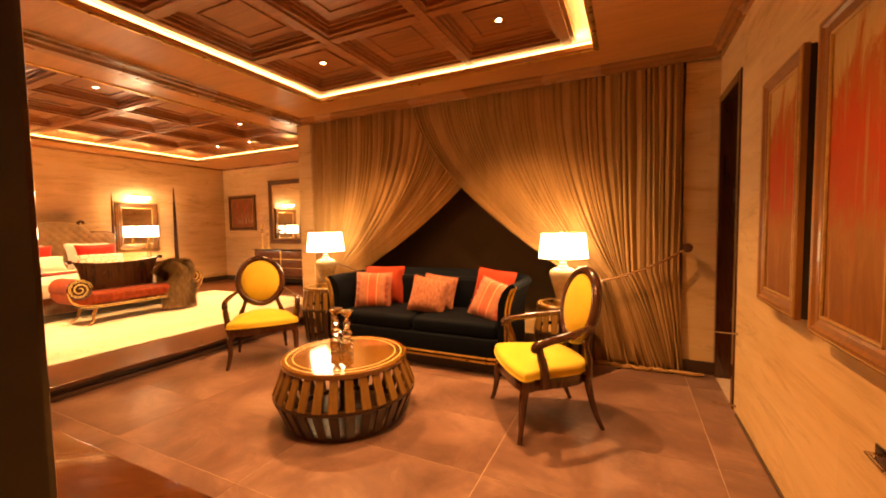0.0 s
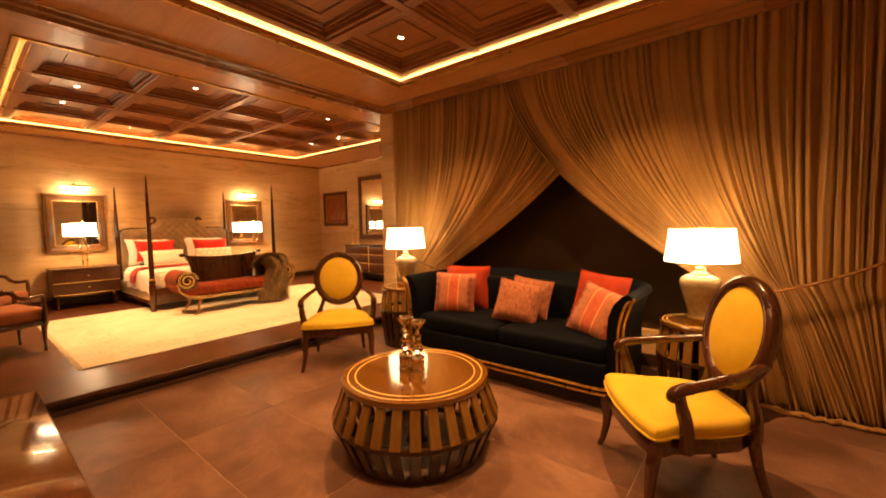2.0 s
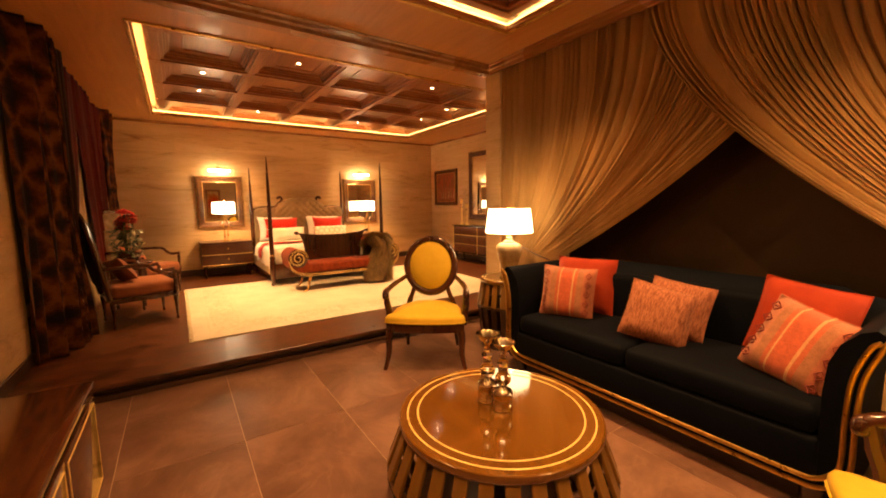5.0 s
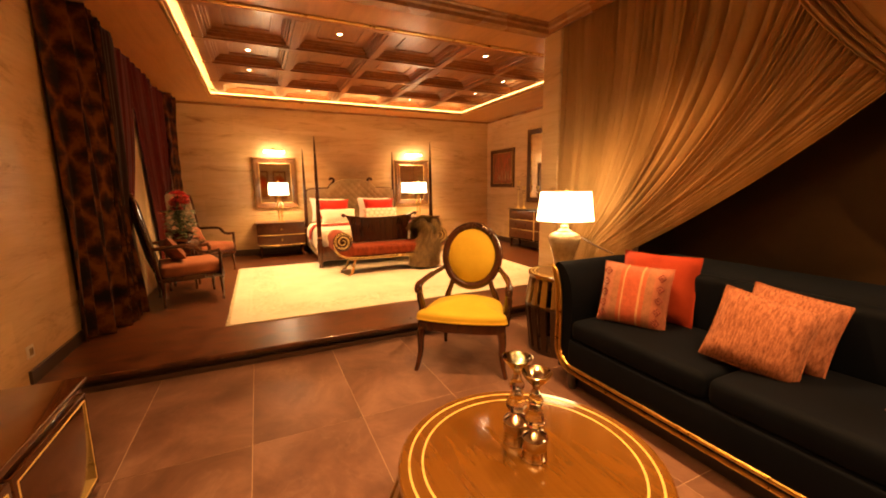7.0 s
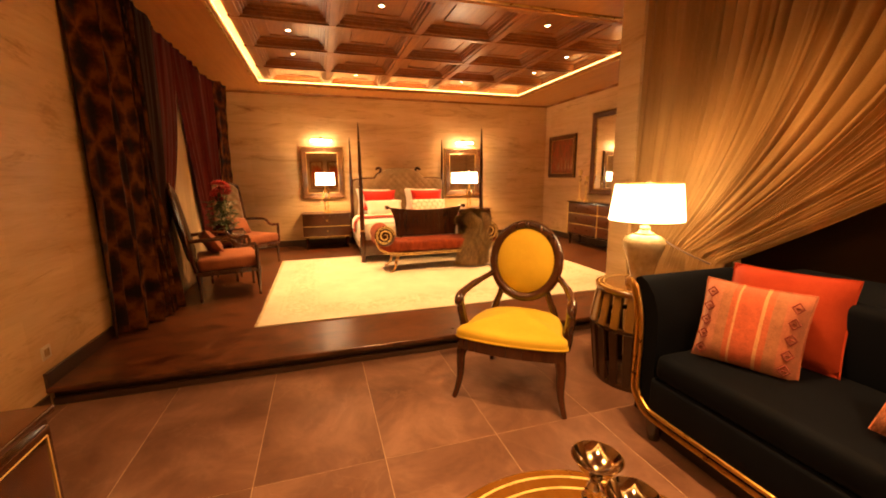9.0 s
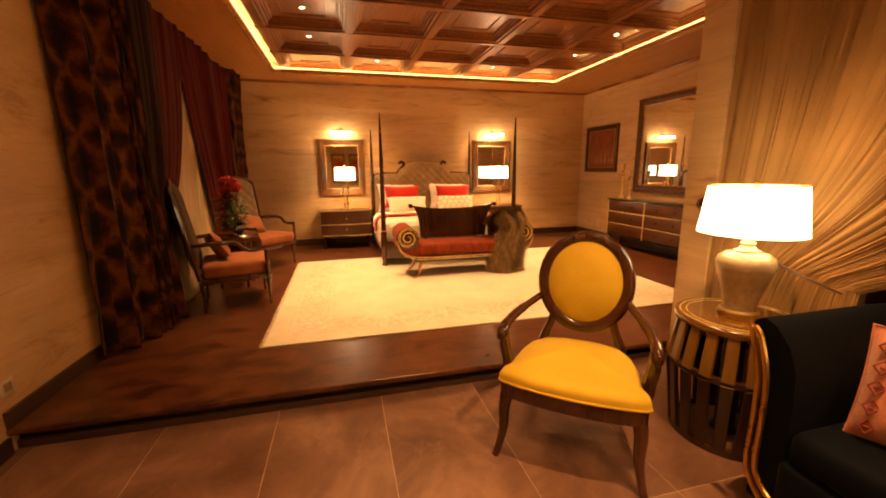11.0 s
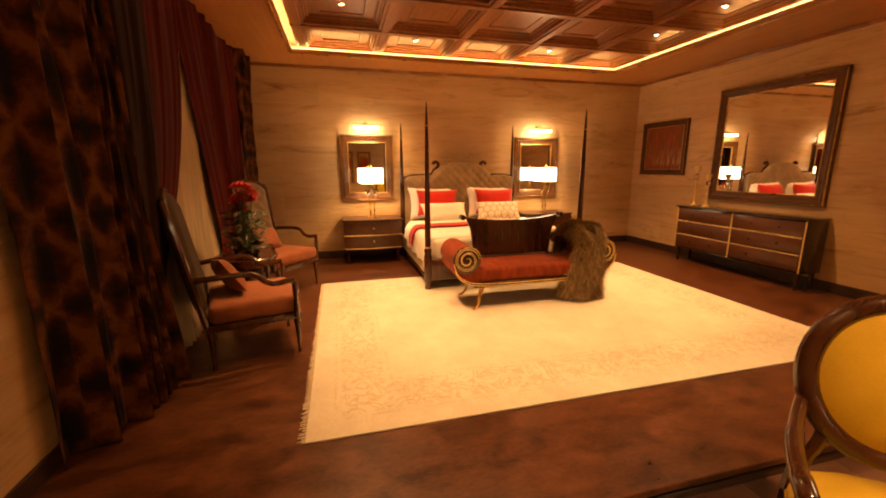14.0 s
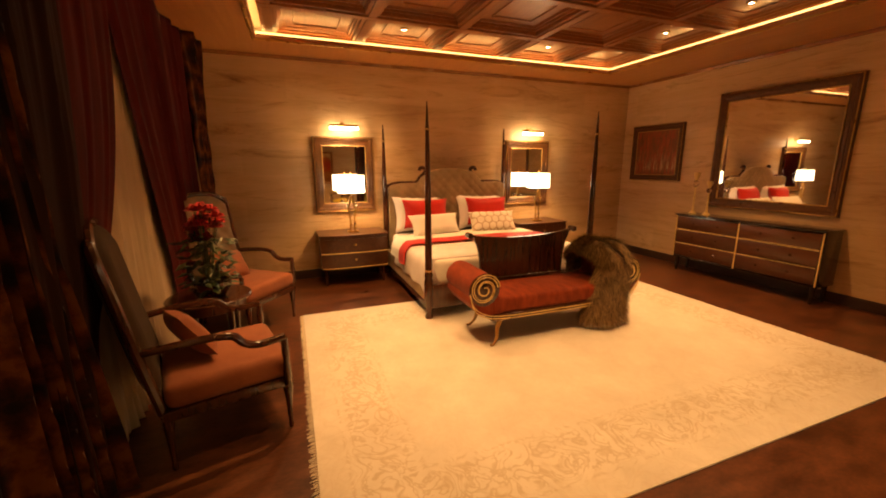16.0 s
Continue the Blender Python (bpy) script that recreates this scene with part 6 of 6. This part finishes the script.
def abstract_mat():
    m, nt, b, nodes, links = nodes_of("city_abstract_paint")
    tc, sep = nodes.new("ShaderNodeTexCoord"), nodes.new("ShaderNodeSeparateXYZ")
    links.new(tc.outputs["Generated"], sep.inputs[0])
    n1 = noise_tex(nodes, links, coords(nodes, links, (10, 1, 2.2)), 1.6, 6, 0.7)
    n2 = noise_tex(nodes, links, coords(nodes, links, (30, 1, 2)), 1.5, 5, 0.7)
    r = ramp(nodes, [(0.30, (0.10, 0.035, 0.012)), (0.45, (0.20, 0.075, 0.022)), (0.58, (0.34, 0.055, 0.016)), (0.75, (0.40, 0.19, 0.065))])
    links.new(n1, r.inputs["Fac"])
    band = ramp(nodes, [(0.06, (0, 0, 0)), (0.16, (0.8, 0.8, 0.8)), (0.30, (0.5, 0.5, 0.5)), (0.62, (0, 0, 0))])
    links.new(sep.outputs["Z"], band.inputs["Fac"])
    rl = ramp(nodes, [(0.50, (0, 0, 0)), (0.60, (1, 1, 1))])
    links.new(n2, rl.inputs["Fac"])
    mx = nodes.new("ShaderNodeMix")
    mx.data_type = "RGBA"
    links.new(mix_math(nodes, links, band.outputs["Color"], rl.outputs["Color"]), mx.inputs["Factor"])
    links.new(r.outputs["Color"], mx.inputs[6])
    mx.inputs[7].default_value = (0.62, 0.46, 0.24, 1)
    links.new(mx.outputs[2], b.inputs["Base Color"])
    b.inputs["Roughness"].default_value = 0.4
    bump(nodes, links, n1, b, 0.3, 0.004)
    return m


framed("painting", "framed abstract painting of red-brown skyline strokes", "painting", pose(-8.48, YM, 1.845), 0.94, 0.87, abstract_mat(), "canvas", 0.085, 0.05, frame_mat=M_BRONZE, liner=M_GILT)


def candlestick(x, y, z, s):
    c = thing("candlestick", "tall brass and crystal candlestick on the dresser", "candlestick", pose(x, y, z), "dresser candlesticks")
    bm = bmesh.new()
    lathe(bm, [(0.045, 0), (0.05, 0.008), (0.03, 0.025), (0.014, 0.05), (0.012, 0.2 * s), (0.02, 0.22 * s), (0.011, 0.24 * s), (0.011, 0.36 * s), (0.02, 0.38 * s)], 18)
    part("stem", bm, M_INLAY, c)
    bm = bmesh.new()
    lathe(bm, [(0.012, 0.38 * s), (0.032, 0.40 * s), (0.036, 0.425 * s), (0.028, 0.45 * s), (0.012, 0.465 * s)], 10)
    part("crystal_ball", bm, M_CRYSTAL, c, "crystal ball")
    bm = bmesh.new()
    lathe(bm, [(0.012, 0.465 * s), (0.018, 0.48 * s), (0.038, 0.53 * s), (0.042, 0.58 * s), (0.036, 0.575 * s), (0.01, 0.50 * s)], 18)
    part("cup", bm, M_INLAY, c)


candlestick(-7.61, 7.05, ZP + 0.83, 1.0)
candlestick(-7.40, 7.04, ZP + 0.83, 0.8)

M_SEATCLOTH = cloth("dusty_salmon_velvet", (0.20, 0.064, 0.030), (0.33, 0.12, 0.058), size=5, rough=0.7, sheen=0.1)
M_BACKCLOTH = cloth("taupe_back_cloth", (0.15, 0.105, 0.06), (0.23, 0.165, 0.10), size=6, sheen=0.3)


def fauteuil(m, label, back, buttons=True):
    c = thing("armchair", label, "armchair", m, "window armchairs")
    part("seat", rbox(-0.31, 0.31, -0.33, 0.27, 0.33, 0.47, 0.045, 4), M_SEATCLOTH, c, "dusty salmon seat")
    part("seat_rail", rbox(-0.315, 0.315, -0.335, 0.29, 0.28, 0.335, 0.01, 2), M_MAHOGANY, c)
    lean = pose(0, 0.30, 0.40, -10, 0, 0)

    def top(u):
        return 0.87 - 0.10 * abs(2 * u - 1) ** 3
    bm = bmesh.new()
    def pad(sign):
        def f(u, v):
            x = lerp(-0.27, 0.27, u)
            z = lerp(0.02, top(u) - 0.02, v)
            e = min(1, 10 * min(u, 1 - u, v, 1 - v))
            dim = 0.018 * (math.sin(x * 42) * math.sin(z * 42)) if sign < 0 and buttons else 0
            return (x, sign * (0.012 + 0.035 * e ** 0.5 + dim * e * 0.6), z)
        return f
    grid(bm, 28, 36, pad(-1))
    grid(bm, 12, 16, pad(1))
    bm.transform(lean)
    part("backrest", bm, back, c, "buttoned back")
    bm = bmesh.new()
    pts = [(-0.28, 0, -0.08), (-0.29, 0, 0.2), (-0.29, 0, 0.5)] + [(lerp(-0.285, 0.285, k / 12), 0, top(k / 12)) for k in range(13)] + [(0.29, 0, 0.5), (0.29, 0, 0.2), (0.28, 0, -0.08)]
    tube(bm, curve_pts(pts, 60), 0.024, 8)
    bm.transform(lean)
    part("back_frame", bm, M_MAHOGANY, c)
    for s in (-1, 1):
        bm = bmesh.new()
        tube(bm, curve_pts([(s * 0.29, 0.33, 0.66), (s * 0.315, 0.20, 0.67), (s * 0.325, 0.05, 0.675), (s * 0.33, -0.05, 0.66), (s * 0.335, -0.10, 0.61), (s * 0.335, -0.17, 0.585), (s * 0.335, -0.30, 0.595)], 30), 0.021, 8)
        part("arm", bm, M_MAHOGANY, c)
        bm = bmesh.new()
        lathe(bm, [(0.02, 0.30), (0.023, 0.38), (0.016, 0.44), (0.022, 0.50), (0.018, 0.58)], 10, s * 0.325, -0.30)
        part("arm_post", bm, M_MAHOGANY, c)
        for y in (-0.305, 0.27):
            bm = bmesh.new()
            lathe(bm, [(0.011, 0.0), (0.015, 0.02), (0.011, 0.04), (0.022, 0.22), (0.028, 0.25), (0.028, 0.30)], 10, s * 0.285, y)
            part("leg", bm, M_MAHOGANY, c)
    return c


A1, A2 = pose(-6.08, 1.19, ZP, 0, 0, 195), pose(-7.71, 1.175, ZP, 0, 0, 141)
# this back turns from the lamps: its shade is put into a darker cloth
fauteuil(A1, "dark-framed armchair with salmon seat and high back in shaded brown", cloth("shaded_back_cloth", (0.030, 0.016, 0.008), (0.055, 0.031, 0.015), size=6), False)
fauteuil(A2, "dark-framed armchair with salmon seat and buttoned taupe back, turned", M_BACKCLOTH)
for m, dx in ((A1, 0.04), (A2, -0.03)):
    p = thing("seat_cushion", "small salmon velvet cushion lying on the armchair", "cushion", m @ pose(dx, 0.12, 0.60, -32, 10, 8), "window chair cushions")
    bm = bmesh.new()
    cushion(bm, 0.40, 0.30, 0.12)
    part("cover", bm, M_SEATCLOTH, p)

tb = thing("side_table", "round dark mahogany side table between the armchairs", "side table", pose(-6.72, 1.06, ZP))
bm = bmesh.new()
lathe(bm, [(0.25, 0.59), (0.27, 0.597), (0.272, 0.612), (0.262, 0.62), (0.001, 0.62)], 40)
part("tabletop", bm, M_MAHOGANY, tb)
bm = bmesh.new()
lathe(bm, [(0.225, 0.53), (0.232, 0.535), (0.232, 0.59), (0.22, 0.59)], 36, caps=False)
part("apron", bm, M_MAHOGANY, tb)
for k in range(4):
    a = math.pi / 4 + k * math.pi / 2
    bm = bmesh.new()
    lathe(bm, [(0.010, 0.0), (0.016, 0.03), (0.012, 0.06), (0.022, 0.40), (0.026, 0.53)], 10, 0.2 * math.cos(a), 0.2 * math.sin(a))
    part("leg", bm, M_MAHOGANY, tb)

M_LEAF = surface("dark_leaf", (0.020, 0.035, 0.012), (0.055, 0.085, 0.028), size=12, rough=0.4, relief=0.1)
M_PETAL = surface("crimson_petal", (0.46, 0.016, 0.024), (0.68, 0.06, 0.06), size=18, rough=0.5, relief=0.1)
fl = thing("flower_arrangement", "pot of red artificial flowers with dark green leaves", "flowers", pose(-6.67, 1.09, ZP + 0.62))
bm = bmesh.new()
lathe(bm, [(0.07, 0), (0.085, 0.01), (0.125, 0.07), (0.13, 0.115), (0.115, 0.12), (0.10, 0.10), (0.02, 0.09)], 28)
part("pot", bm, M_MAHOGANY, fl, "dark bowl")
heads = []
for k in range(20):
    a, r = random.uniform(0, 6.28), random.uniform(0.01, 0.13)
    h = random.uniform(0.38, 0.66) - r * 0.3
    tip = Vector((r * math.cos(a), r * math.sin(a), h))
    heads.append(tip)
    bm = bmesh.new()
    tube(bm, curve_pts([(0.02 * math.cos(a), 0.02 * math.sin(a), 0.08), tip * 0.5 + Vector((0, 0, 0.06)), tip], 6), 0.004, 5)
    part("stem", bm, M_LEAF, fl)
bm = bmesh.new()
for _ in range(170):
    a, r, h = random.uniform(0, 6.28), random.uniform(0.03, 0.13), random.uniform(0.08, 0.42)
    p = Vector((r * math.cos(a), r * math.sin(a), h))
    d = (Vector((math.cos(a + random.uniform(-.8, .8)), math.sin(a + random.uniform(-.8, .8)), random.uniform(-0.5, 0.7)))).normalized()
    s = d.cross(Vector((0, 0, 1))).normalized() * random.uniform(0.014, 0.026)
    l = random.uniform(0.06, 0.12)
    up = Vector((0, 0, 0.012))
    v = [bm.verts.new(q) for q in (p, p + d * l * 0.5 + s, p + d * l - up, p + d * l * 0.5 - s, p + d * l * 0.5 + up)]
    for i in range(4):
        bm.faces.new((v[i], v[(i + 1) % 4], v[4]))
tagged(part("leaves", bm, M_LEAF, fl, "dark green leaves"), kind="stuff")
for tip in heads:
    bm = bmesh.new()
    for ring, (n, l, lift) in enumerate(((7, 0.068, 0.010), (6, 0.054, 0.030), (4, 0.034, 0.046))):
        for k in range(n):
            a = 2 * math.pi * k / n + ring * 0.5
            d = Vector((math.cos(a), math.sin(a), 0))
            s = Vector((-d.y, d.x, 0)) * l * 0.42
            v = [bm.verts.new(q) for q in (tip, tip + d * l * 0.55 + s + Vector((0, 0, lift)), tip + d * l + Vector((0, 0, lift * 0.6)), tip + d * l * 0.55 - s + Vector((0, 0, lift)))]
            bm.faces.new(v)
    part("blossom", bm, M_PETAL, fl, "red blossom")


# ---- window drapes ----
def ogee_mat():
    """Dark velvet with a burnt-orange ogee lattice."""
    m, nt, b, nodes, links = nodes_of("ogee_damask")
    tc, sep = nodes.new("ShaderNodeUVMap"), nodes.new("ShaderNodeSeparateXYZ")
    links.new(tc.outputs["UV"], sep.inputs[0])

    def m1(op, a, v=None):
        n = nodes.new("ShaderNodeMath")
        n.operation = op
        for i, s in enumerate((a, v)):
            if isinstance(s, (int, float)):
                n.inputs[i].default_value = s
            elif s is not None:
                links.new(s, n.inputs[i])
        return n.outputs[0]
    wav = m1("MULTIPLY", m1("SINE", m1("MULTIPLY", sep.outputs["Y"], 2 * math.pi / 0.82)), 0.5)
    u = m1("MULTIPLY", sep.outputs["X"], 1 / 0.37)
    lines = []
    for sign in (1, -1):
        q = m1("ADD", u, m1("MULTIPLY", wav, sign))
        fr = m1("ABSOLUTE", m1("SUBTRACT", m1("FRACT", q), 0.5))
        lines.append(fr)
    near = m1("MINIMUM", lines[0], lines[1])
    tex = noise_tex(nodes, links, coords(nodes, links), 11, 5, 0.7)
    val = m1("ADD", near, m1("MULTIPLY", m1("SUBTRACT", tex, 0.5), 0.80))
    r = ramp(nodes, [(0.0, (0.17, 0.055, 0.008)), (0.10, (0.105, 0.030, 0.005)), (0.20, (0.050, 0.012, 0.003)), (0.34, (0.011, 0.0045, 0.003)), (0.5, (0.005, 0.003, 0.0025))])
    links.new(val, r.inputs["Fac"])
    links.new(r.outputs["Color"], b.inputs["Base Color"])
    b.inputs["Roughness"].default_value, b.inputs["Sheen Weight"].default_value = 0.6, 0.06
    b.inputs["Specular IOR Level"].default_value = 0.2
    bump(nodes, links, tex, b, 0.3, 0.004)
    return m


M_OGEE = ogee_mat()


def drape(name, label, top, tie, foot, y, z_tie, folds, amp, mat, seed, nu=140, nv=50, power=1.5, cloth_w=2.0, group="window drapes"):
    t = thing(name, label, "drape", group=group)
    ob = hanging("drop", "", top, tie, foot, y, CEIL - 0.004, z_tie, ZP + 0.006, folds, amp, mat, t, power, nu, nv, seed)
    me = ob.data
    uv = me.uv_layers.new(name="UVMap")
    for p in me.polygons:
        for li in p.loop_indices:
            vi = me.loops[li].vertex_index
            i, j = vi % (nu + 1), vi // (nu + 1)
            uv.data[li].uv = (i / nu * cloth_w, j / nv * 2.8)
    return t


drape("patterned_drape", "heavy dark drape with burnt-orange ogee pattern, gathered", lambda u: lerp(-4.90, -5.47, u), lambda u: lerp(-4.90, -5.56, u), lambda u: lerp(-4.88, -5.70, u),
      lambda u: 0.575 + 0.20 * min(1, u * 3.0), 1.3, 6.0, 0.085, M_OGEE, 1, 240, 80, cloth_w=1.9)
# added strip for the shaded side of the red drape, darkened by colour
drape("shaded_drape", "narrow strip of red drape, shaded to olive-brown by its colour, beside the patterned one", lambda u: lerp(-5.36, -5.98, u), lambda u: lerp(-5.36, -5.66, u), lambda u: lerp(-5.36, -5.62, u),
      0.80, 0.85, 2.4, 0.020, M_REDSHADE, 4, power=2.2)
drape("red_drape", "dark red drape swept aside over the sheer", lambda u: lerp(-5.60, -6.70, u), lambda u: lerp(-5.46, -5.90, u), lambda u: lerp(-5.42, -5.66, u),
      0.745, 0.92, 4.2, 0.024, M_REDDRAPE, 6, power=2.4)
drape("red_drape", "dark red drape hanging at the far side of the window", lambda u: lerp(-6.58, -8.5, u), lambda u: lerp(-7.22, -8.5, u), lambda u: lerp(-7.30, -8.5, u),
      0.74, 0.95, 7, 0.03, M_REDDRAPE, 8, power=1.0)
drape("patterned_drape", "dark drape with burnt-orange ogee pattern at the far corner", lambda u: lerp(-8.46, -9.0, u), lambda u: lerp(-8.50, -9.0, u), lambda u: lerp(-8.50, -9.0, u),
      0.80, 1.3, 4, 0.09, M_OGEE, 12, cloth_w=1.2)
drape("sheer_drape", "cream sheer hanging in soft folds at the window", lambda u: lerp(-5.6, -8.7, u), lambda u: lerp(-5.6, -8.7, u), lambda u: lerp(-5.6, -8.7, u),
      0.685, 1.3, 26, 0.025, M_SHEER, 15, 240, 30)
